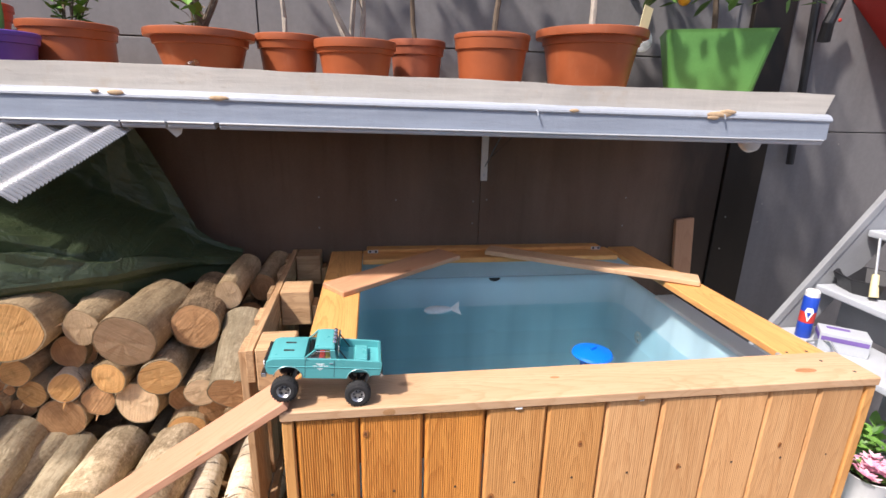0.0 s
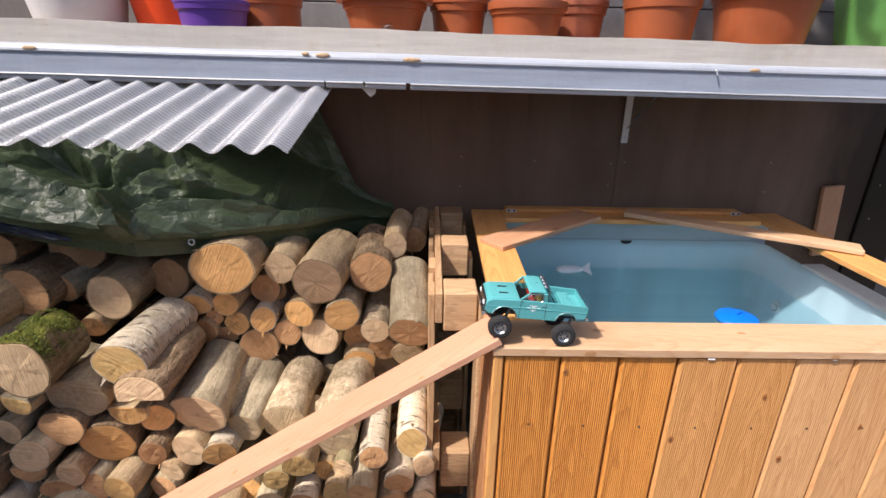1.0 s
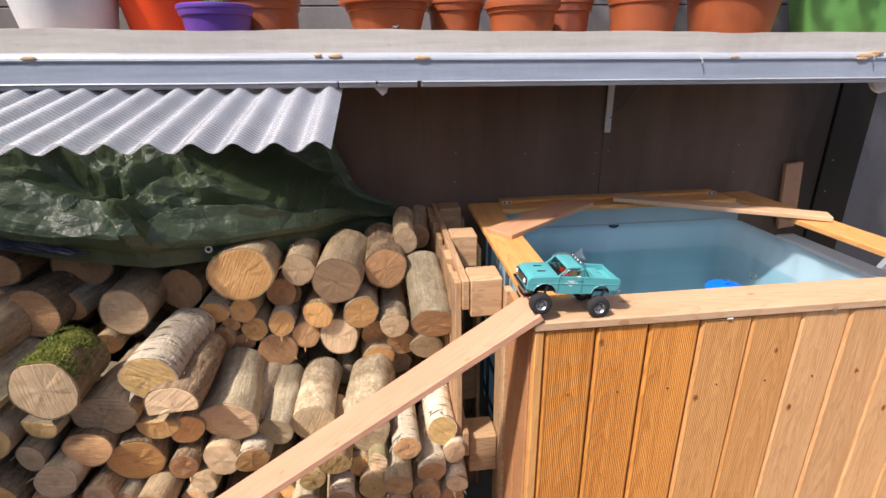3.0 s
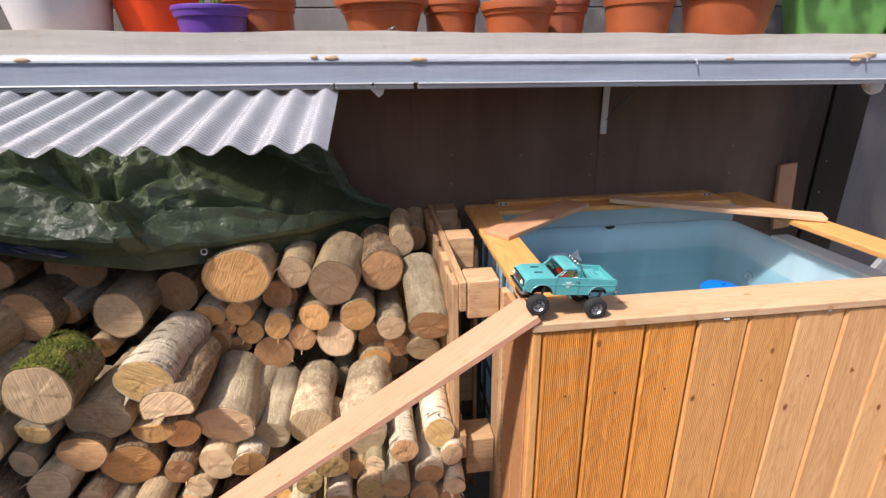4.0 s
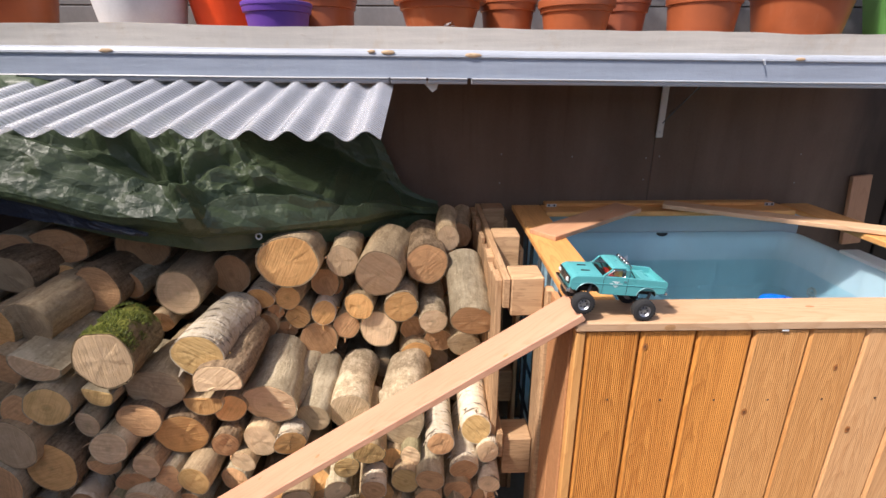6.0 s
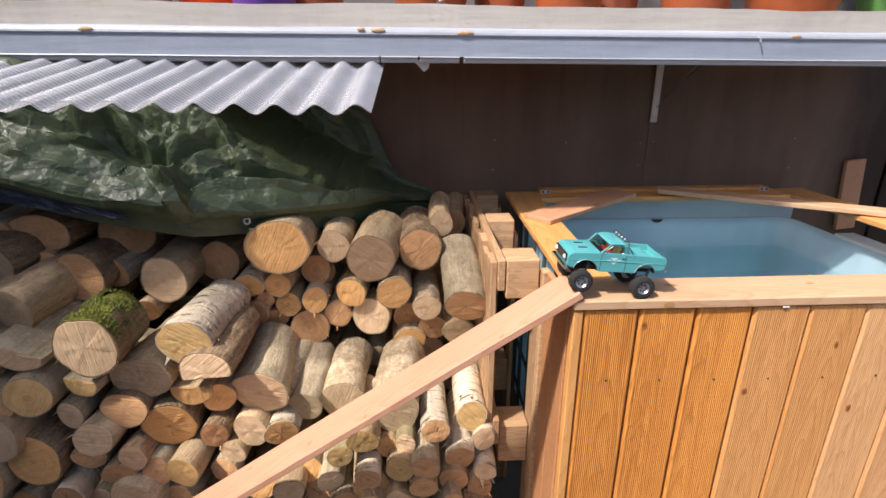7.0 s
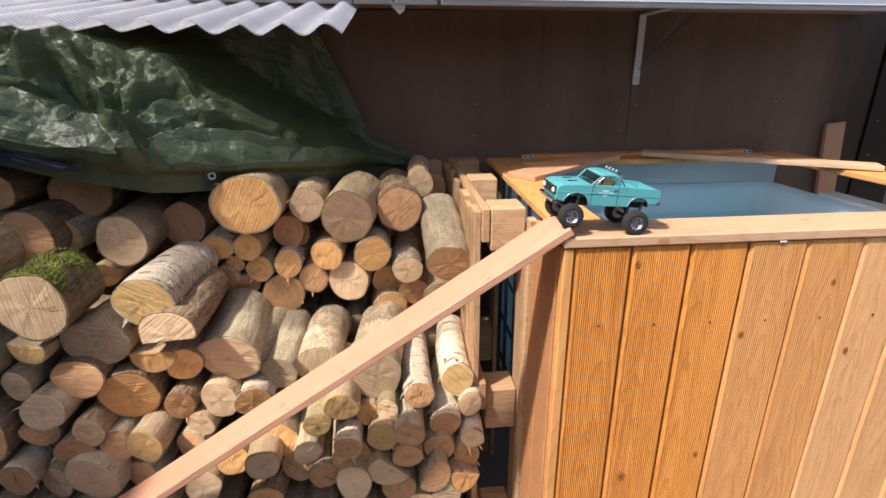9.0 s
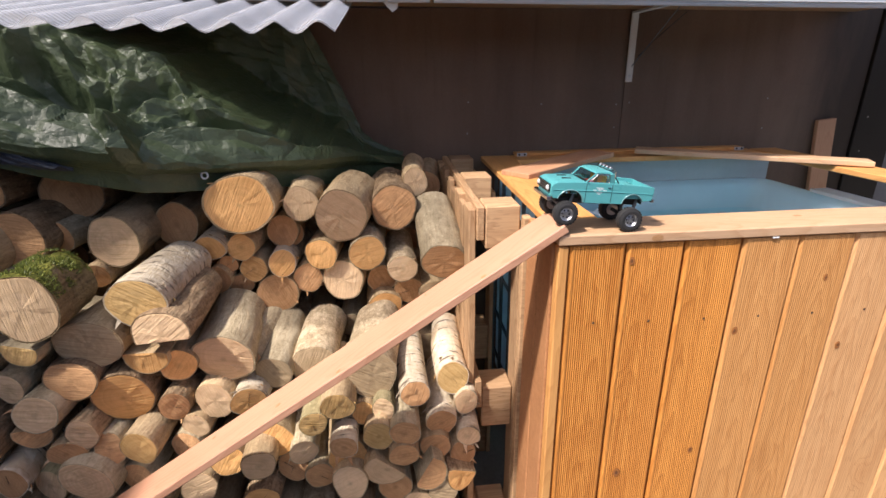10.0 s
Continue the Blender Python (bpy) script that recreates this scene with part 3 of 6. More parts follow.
# grey boards over the wall, joints between them
for x0, x1, z0, z1 in ((1.866, 2.6, GROUND, 1.543), (1.866, 2.6, 1.548, 3.6), (2.605, 4.5, GROUND, 1.543), (2.605, 4.5, 1.548, 3.6),
                       (-3.5, -1.301, 1.62, 1.846), (-1.296, 0.499, 1.62, 1.846), (0.504, 1.6, 1.62, 1.846),
                       (-3.5, -0.401, 1.851, 3.6), (-0.396, 1.6, 1.851, 3.6)):
    part("panel", box(x0, x1, WALL_Y - 0.004, WALL_Y + 0.010, z0, z1, 0.002), WALL, wall)
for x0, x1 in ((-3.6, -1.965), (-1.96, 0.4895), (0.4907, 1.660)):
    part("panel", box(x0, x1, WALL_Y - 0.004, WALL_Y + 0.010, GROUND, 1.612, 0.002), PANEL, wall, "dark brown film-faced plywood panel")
part("panel", box(1.664, 1.862, WALL_Y - 0.016, WALL_Y + 0.010, GROUND, 2.4, 0.003), BLACKPANEL, wall, "black-brown upright board")
for x, z in ((-0.207, 1.243), (-0.211, 1.110), (0.118, 1.229), (0.461, 1.221), (0.522, 1.228), (0.461, 1.121), (1.187, 1.234), (1.187, 1.10), (1.71, 1.14), (1.71, 0.98), (1.905, 1.20), (1.90, 1.11), (2.25, 1.49)):
    y = WALL_Y - (0.016 if 1.664 < x < 1.862 else 0.004)
    part("screw_head", lathe([(0.0, 0.0022), (0.0032, 0.0016), (0.0042, 0.0)], 10), DULLSCREW, wall, "", pose(x, y, z, 90))


# ---- plant shelf with its front gutter ----
SLOPE = 0.0115


def drop(x):
    return -SLOPE * (x + 0.41)


shelf = hub("plant_shelf", pose(0, 0, 0), "long outdoor shelf with blue-grey front edge", "shelf")
X0, X1 = -3.2, 1.54


def strip(profile, x0, x1, n, mat, name, label="", wav=0.0, skew=0.0):
    """A long moulding with a profile in y and z, following the shelf's slope; wav ripples its top edge."""
    bm = bmesh.new()
    rows = []
    top = max(z for y, z in profile)
    bottom = min(z for y, z in profile)
    for i in range(n + 1):
        x = x0 + (x1 - x0) * i / n
        row = []
        for y, z in profile:
            k = (z - bottom) / (top - bottom)
            w = wav * noise.noise((x * 2.4, 3.3, 0)) * k + 0.3 * wav * noise.noise((x * 9, 1.3, 2)) * k
            row.append(bm.verts.new((x + skew * k * i / n, y + 0.6 * w, z + drop(x) + w)))
        rows.append(row)
    m = len(profile)
    for a, b in zip(rows, rows[1:]):
        for k in range(m):
            bm.faces.new((a[k], a[(k + 1) % m], b[(k + 1) % m], b[k]))
    bm.faces.new(rows[0])
    bm.faces.new(rows[-1][::-1])
    bmesh.ops.recalc_face_normals(bm, faces=bm.faces[:])
    return part(name, bm, mat, shelf, label)


strip([(1.53, 1.615), (2.098, 1.615), (2.098, 1.685), (1.53, 1.685)], X0, X1 - 0.04, 12, PALLETWOOD, "deck", "wooden shelf deck")
strip([(1.490, 1.574), (1.530, 1.574), (1.530, 1.632), (1.492, 1.632)], X0, X1 - 0.004, 24, GUTTER, "fascia", "blue-grey painted fascia")
strip([(1.4895, 1.631), (1.4868, 1.635), (1.4885, 1.641), (1.4940, 1.648), (1.5020, 1.653), (1.514, 1.656), (1.530, 1.656), (1.530, 1.631)], X0, X1 + 0.002, 160, GUTTERTOP, "rounded_edge", "white flaking paint on the edge", 0.003)
strip([(1.510, 1.654), (1.505, 1.717), (1.509, 1.7175), (1.517, 1.654)], X0, X1 - 0.012, 160, FLASHING, "flashing", "cream membrane upstand with a wavy top", 0.008, 0.018)
for x0, x1 in ((X0, -0.66), (-0.655, -0.545), (-0.538, -0.418), (-0.404, X1 - 0.022)):
    strip([(1.487, 1.556), (1.484, 1.561), (1.484, 1.567), (1.478, 1.571), (1.480, 1.574), (1.530, 1.574), (1.530, 1.562), (1.496, 1.556)], x0, x1, 40, LIP, "lip", "white metal lip along the bottom", 0.0015)
for x, z, s in ((-0.40, 1.640, 0.026), (-0.66, 1.646, 0.022), (-0.71, 1.648, 0.012), (1.12, 1.644, 0.045), (1.10, 1.634, 0.022), (1.15, 1.652, 0.030), (0.63, 1.640, 0.016), (-1.5, 1.642, 0.02)):
    bm = bmesh.new()
    bmesh.ops.create_uvsphere(bm, u_segments=16, v_segments=8, radius=1)
    for v in bm.verts:
        k = 1 + 0.25 * noise.noise((v.co.x * 2 + x * 9, v.co.z * 2, 0))
        v.co = (v.co.x * s * k, v.co.y * 0.0030, v.co.z * (0.004 + 0.11 * s) * k)
    part("rust_spot", bm, RUST, shelf, "brown patch of rotten paint", pose(x, 1.487, z + drop(x), 0, 0, 0), True)
for x in (0.51, 1.135):
    part("hanging_nail", tube([(x, 1.492, 1.628), (x, 1.480, 1.624), (x + 0.002, 1.478, 1.612)], 0.0028, 6), ZINC, shelf)
part("membrane_flap", prism([(-0.560, 1.566), (-0.505, 1.566), (-0.512, 1.542), (-0.526, 1.532)], 1.500, 1.502), FLASHING, shelf, "torn tan flap of membrane")

bracket = hub("shelf_bracket", pose(0.5, 2.1, 1.32), "white metal shelf bracket screwed to the wall", "bracket")
part("upright", box(-0.015, 0.015, -0.008, 0.0, -0.005, 0.275, 0.002), WHITEMETAL, bracket)
part("arm", box(-0.015, 0.015, -0.42, 0.0, 0.268, 0.276, 0.002), WHITEMETAL, bracket)
part("brace", tube([(0.0, -0.02, 0.06), (0.0, -0.35, 0.262)], 0.0022, 6), CAGE, bracket)
part("screw", lathe([(0, 0.003), (0.005, 0.002), (0.006, 0)], 10), ZINC, bracket, "", pose(0, -0.0085, 0.02, 90))
part("wire", tube([(0.03, -0.006, 0.10), (0.12, -0.02, 0.19), (0.20, -0.05, 0.27)], 0.0022, 5), BLACK, bracket)

# round white bucket lid hanging below the shelf's end
jar = thing("hanging_lid", lathe([(0, 0.0), (0.042, 0.0), (0.046, 0.004), (0.046, 0.02), (0.04, 0.024), (0, 0.024)], 28), WHITEMETAL, "round pale metal lid hung under the shelf", "lid", pose(1.43, 1.72, 1.528, 70, 10, 0), True)


# ---- corrugated roof over the firewood ----
def corrugated():
    bm = bmesh.new()
    pitch, xr, xl = 0.0868, -0.650, -3.0
    n, m = 280, 222
    rows = []
    for j in range(m + 1):
        y = 1.004 + (1.78 - 1.004) * j / m
        row = []
        for i in range(n + 1):
            x = xr + (xl - xr) * i / n
            z = 1.4575 + (y - 1.008) * 0.194 + 0.0112 * math.cos(2 * math.pi * (x + 0.684) / pitch) + 0.012 * max(0, -0.7 - x) * (1.5 - (y - 1.0))
            z += 0.003 * noise.noise((x * 3, y * 3, 0)) + 0.0032 * math.sin(2 * math.pi * j / 4)
            row.append(bm.verts.new((x + 0.003 * noise.noise((i * 0.3, j * 1.0, 5)) * (j == 0), y, z)))
        rows.append(row)
    for a, b in zip(rows, rows[1:]):
        for i in range(n):
            bm.faces.new((a[i], a[i + 1], b[i + 1], b[i]))
    bmesh.ops.recalc_face_normals(bm, faces=bm.faces[:])
    bmesh.ops.solidify(bm, geom=bm.faces[:], thickness=0.0016)
    return bm


thing("corrugated_sheet", corrugated(), CORRUGATED, "grey ribbed corrugated plastic roof sheet over the firewood", "roof sheet", smooth=True)


# ---- tarpaulin over the pile ----
def lerp(points, x):
    for (xa, a), (xb, b) in zip(points, points[1:]):
        if x <= xb:
            k = max(0.0, min(1.0, (x - xa) / (xb - xa)))
            return a + (b - a) * k
    return points[-1][1]


def facet(x, y, seed):
    """Random heights on a lattice of triangles, joined by flat faces: crumpled sheeting with crisp creases."""
    s = (x + y) * 0.366
    i, j = math.floor(x + s), math.floor(y + s)
    fx, fy = x + s - i, y + s - j

    def high(a, b):
        q = math.sin(a * 127.1 + b * 311.7 + seed * 74.7) * 43758.5453
        return q - math.floor(q)

    if fx > fy:
        return (1 - fx) * high(i, j) + (fx - fy) * high(i + 1, j) + fy * high(i + 1, j + 1)
    return (1 - fy) * high(i, j) + (fy - fx) * high(i, j + 1) + fx * high(i + 1, j + 1)


def along(x, z, pts):
    """Distance from (x, z) to a line of points, and the side: above is positive."""
    best, side = 9.0, 1.0
    for (xa, za), (xb, zb) in zip(pts, pts[1:]):
        dx, dz = xb - xa, zb - za
        k = max(0.0, min(1.0, ((x - xa) * dx + (z - za) * dz) / (dx * dx + dz * dz)))
        d = math.hypot(x - xa - k * dx, z - za - k * dz)
        if d < best:
            best = d
            side = 1.0 if dx * (z - za) - dz * (x - xa) > 0 else -1.0
    return best, side


# the sheet's main folds in the x-z plane: height (a hollow is negative), its width above and below the line, the line
FOLDS = (
    # the two rolls along the bottom
    (0.058, 0.016, 0.125, ((-2.3, 1.60), (-1.561, 1.351), (-1.46, 1.294), (-1.358, 1.249), (-1.261, 1.196), (-1.228, 1.161))),
    (0.042, 0.014, 0.085, ((-1.225, 1.172), (-1.20, 1.192), (-1.109, 1.200), (-0.995, 1.182), (-0.892, 1.144), (-0.751, 1.096), (-0.589, 1.034))),
    # ridges of the crumpled field
    (0.036, 0.030, 0.050, ((-1.60, 1.56), (-1.545, 1.517), (-1.525, 1.457), (-1.527, 1.415), (-1.524, 1.37))),
    (0.026, 0.018, 0.045, ((-1.70, 1.43), (-1.582, 1.439), (-1.541, 1.440))),
    (0.040, 0.045, 0.050, ((-1.514, 1.492), (-1.437, 1.425), (-1.412, 1.365), (-1.372, 1.331), (-1.381, 1.275))),
    (0.038, 0.035, 0.055, ((-1.261, 1.196), (-1.260, 1.236), (-1.211, 1.283), (-1.154, 1.307), (-1.087, 1.278))),
    (0.032, 0.045, 0.040, ((-1.366, 1.408), (-1.309, 1.355), (-1.316, 1.313), (-1.271, 1.212))),
    (0.024, 0.022, 0.035, ((-1.217, 1.225), (-1.144, 1.228), (-1.05, 1.240), (-0.96, 1.205))),
    (0.026, 0.030, 0.045, ((-1.426, 1.462), (-1.324, 1.432), (-1.214, 1.395), (-1.159, 1.345), (-1.072, 1.278), (-0.998, 1.216), (-0.893, 1.155))),
    (0.022, 0.030, 0.030, ((-1.30, 1.44), (-1.25, 1.37), (-1.20, 1.35))),
    (0.020, 0.025, 0.035, ((-1.23, 1.40), (-1.16, 1.325), (-1.12, 1.25))),
    # hollows
    (-0.075, 0.060, 0.030, ((-1.66, 1.46), (-1.56, 1.400), (-1.46, 1.345), (-1.36, 1.300), (-1.285, 1.250))),
    (-0.045, 0.030, 0.022, ((-1.17, 1.224), (-1.06, 1.222), (-0.98, 1.203), (-0.90, 1.168), (-0.78, 1.122))),
    (-0.040, 0.035, 0.035, ((-1.44, 1.45), (-1.40, 1.40), (-1.345, 1.372))),
    (-0.046, 0.050, 0.055, ((-1.50, 1.40), (-1.46, 1.36), (-1.43, 1.33))),
    (-0.036, 0.030, 0.045, ((-1.283, 1.286), (-1.215, 1.318), (-1.138, 1.307))),
    (-0.038, 0.040, 0.045, ((-1.378, 1.262), (-1.352, 1.315), (-1.312, 1.334))),
    (-0.030, 0.045, 0.045, ((-1.70, 1.50), (-1.62, 1.47), (-1.57, 1.48))),
    # long drapes of the part that hangs at the back
    (0.030, 0.050, 0.060, ((-0.930, 1.56), (-0.920, 1.42), (-0.934, 1.286), (-0.90, 1.20))),
    (0.022, 0.040, 0.050, ((-1.02, 1.50), (-0.97, 1.36), (-0.84, 1.20))),
    (0.020, 0.040, 0.045, ((-0.860, 1.50), (-0.800, 1.34), (-0.745, 1.20), (-0.70, 1.10))),
)
CREST = ((-2.9, 1.75), (-1.50, 1.52), (-1.426, 1.469), (-1.324, 1.444), (-1.214, 1.409), (-1.159, 1.353), (-1.072, 1.286), (-0.998, 1.223), (-0.893, 1.162), (-0.74, 1.105), (-0.45, 1.05))
TOP_EDGE = ((-3.0, 1.66), (-1.7, 1.60), (-1.4, 1.56), (-0.86, 1.56), (-0.80, 1.46), (-0.725, 1.29), (-0.662, 1.14), (-0.61, 1.100), (-0.55, 1.072), (-0.48, 1.055))


def tarp(x_left, x_right, n, m):
    """A crumpled sheet that falls over the pile's front in big folds, swells into a roll and tucks in below."""
    bm = bmesh.new()
    rows = []
    for j in range(m + 1):
        v = j / m
        row = []
        for i in range(n + 1):
            x = x_left + (x_right - x_left) * i / n
            yf = lerp(((-3.0, 1.08), (-1.9, 1.19), (-1.5, 1.255), (-1.25, 1.32), (-1.0, 1.44), (-0.8, 1.60), (-0.7, 1.74), (-0.62, 1.84), (-0.48, 1.93)), x)
            zf = lerp(((-3.0, 1.40), (-1.9, 1.355), (-1.69, 1.295), (-1.43, 1.200), (-1.25, 1.150), (-1.0, 1.125), (-0.8, 1.090), (-0.6, 1.050), (-0.48, 1.025)), x)
            ztop = lerp(TOP_EDGE, x)
            roll = lerp(((-3.0, 0.052), (-1.2, 0.045), (-0.8, 0.032), (-0.48, 0.015)), x)
            hem = 0.0
            if v < 0.70:
                k = v / 0.70
                z = ztop + (zf + roll * 0.6 - ztop) * k
                y = yf + roll * 0.3 + (z - zf) * 0.88
                d, side = along(x, z, CREST)
                back = max(0.0, min(1.0, side * d / 0.085))
                wall_side = max(0.0, min(1.0, (x + 1.15) / 0.30))
                back = max(back, min(1.0, (x + 0.84) / 0.12) * min(1.0, max(0.0, 1.0 - k) / 0.25)) if x > -0.84 else back
                y += (1.985 - y) * (0.80 + 0.18 * wall_side) * back * back * (3 - 2 * back)
                e, _ = along(x, z, TOP_EDGE[3:])
                if x > -0.86 and e < 0.042:
                    hem = 0.007
            else:
                k = (v - 0.70) / 0.30
                y_a, z_a = yf + roll * 0.83, zf + roll * 0.6
                y_b, z_b = yf - roll * 0.30, zf - roll * 0.45
                y_c, z_c = yf + roll * 0.9, zf - roll * 0.80
                if k < 0.40:
                    w = k / 0.40
                    y, z = y_a + (y_b - y_a) * w - 0.10 * roll * math.sin(math.pi * w), z_a + (z_b - z_a) * w
                elif k < 0.60:
                    w = (k - 0.40) / 0.20
                    y, z = y_b + (y_c - y_b) * w, z_b + (z_c - z_b) * w - 0.15 * roll * math.sin(math.pi * w)
                else:
                    w = (k - 0.60) / 0.40
                    y, z = y_c + roll * 0.3 * w, z_c - 0.060 * w
            p = x + 0.035 * noise.noise((x * 6, z * 6, 11.0))
            q = z + 0.030 * noise.noise((x * 6, z * 6, 17.0))
            f = hem
            for high, above, below, line in FOLDS:
                d, side = along(p, q, line)
                w = above if side > 0 else below
                if d < w:
                    f += high * (1 - (d / w) ** 2.0) if w > 0.08 else high * (1 - d / w)
            if v > 0.80:
                f *= max(0.0, 1 - (v - 0.80) / 0.04)
            field = math.exp(-(((x + 1.27) / 0.26) ** 2) - ((z - 1.32) / 0.11) ** 2)
            calm = lerp(((-3.0, 0.8), (-1.6, 0.8), (-1.1, 0.8), (-0.90, 0.55), (-0.70, 0.40), (-0.48, 0.2)), x)
            a, b = p * 0.80 - q * 0.6, p * 0.6 + q * 0.80
            g = 0.084 * (0.30 + 0.70 * field) * (facet(a * 6.5, b * 9.0, 3.1) - 0.5)
            g += 0.050 * (0.25 + 0.78 * field) * (facet(a * 15 + 3, b * 19.0, 7.7) - 0.5)
            g += 0.014 * (0.45 + 0.65 * field) * (facet(p * 34, q * 41, 1.9) - 0.5)
            # fine wrinkles along the rolls
            s_, t_ = p * 0.94 - q * 0.34, p * 0.34 + q * 0.94
            g += 0.024 * (1 - 0.5 * field) * (facet(s_ * 13, t_ * 46, 4.9) - 0.5)
            g *= calm * (1.0 if v < 0.82 else 0.45)
            f += g
            f *= max(0.12, min(1.0, (-0.56 - x) / 0.10)) if x > -0.66 else 1.0
            row.append(bm.verts.new((x + 0.006 * noise.noise((x * 5, v * 6, 9)), y - 0.72 * f, z + 0.66 * f)))
        rows.append(row)
    for a, b in zip(rows, rows[1:]):
        for i in range(n):
            bm.faces.new((a[i], b[i], b[i + 1], a[i + 1]))
    bmesh.ops.recalc_face_normals(bm, faces=bm.faces[:])
    bmesh.ops.solidify(bm, geom=bm.faces[:], thickness=0.0012)
    return bm


tarpaulin = thing("tarpaulin", tarp(-2.3, -0.50, 560, 230), TARP, "crumpled dark green tarpaulin draped over stacked firewood", "tarpaulin")


def torus(major, minor, n=20, k=8):
    bm = bmesh.new()
    rings = []
    for i in range(n):
        a = 2 * math.pi * i / n
        rings.append([bm.verts.new(((major + minor * math.cos(2 * math.pi * j / k)) * math.cos(a), (major + minor * math.cos(2 * math.pi * j / k)) * math.sin(a), minor * math.sin(2 * math.pi * j / k))) for j in range(k)])
    for i in range(n):
        a, b = rings[i], rings[(i + 1) % n]
        for j in range(k):
            bm.faces.new((a[j], a[(j + 1) % k], b[(j + 1) % k], b[j]))
    bmesh.ops.recalc_face_normals(bm, faces=bm.faces[:])
    return bm


part("eyelet", torus(0.009, 0.003), ZINC, tarpaulin, "small metal eyelet", pose(-1.092, 1.402, 1.093, 80))


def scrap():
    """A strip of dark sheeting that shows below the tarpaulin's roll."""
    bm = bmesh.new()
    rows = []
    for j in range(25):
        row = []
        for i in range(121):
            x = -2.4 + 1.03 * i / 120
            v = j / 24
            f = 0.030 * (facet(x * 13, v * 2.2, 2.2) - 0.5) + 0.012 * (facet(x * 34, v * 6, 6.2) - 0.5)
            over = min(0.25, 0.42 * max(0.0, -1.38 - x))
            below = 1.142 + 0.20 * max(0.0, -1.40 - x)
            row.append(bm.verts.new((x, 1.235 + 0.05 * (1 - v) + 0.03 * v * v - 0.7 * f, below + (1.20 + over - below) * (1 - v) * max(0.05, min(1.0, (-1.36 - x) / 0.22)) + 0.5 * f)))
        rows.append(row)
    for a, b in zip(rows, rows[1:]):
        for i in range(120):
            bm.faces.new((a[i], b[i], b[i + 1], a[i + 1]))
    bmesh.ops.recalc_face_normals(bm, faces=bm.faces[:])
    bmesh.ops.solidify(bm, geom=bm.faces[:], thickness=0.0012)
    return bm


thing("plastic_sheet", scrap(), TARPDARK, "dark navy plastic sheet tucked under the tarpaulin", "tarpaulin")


# ---- firewood ----
LOGS = []
END_WORDS = {"orange": "orange", "pale": "pale", "yellow": "yellowish", "brown": "brown", "grey": "grey weathered"}
BARK_WORDS = {"beech": "brown-barked", "grey": "smooth grey-barked", "dark": "rough dark-barked", "lichen": "lichen-flecked", "birch": "white birch", "moss": "moss-covered", "moss2": "greenish-barked"}


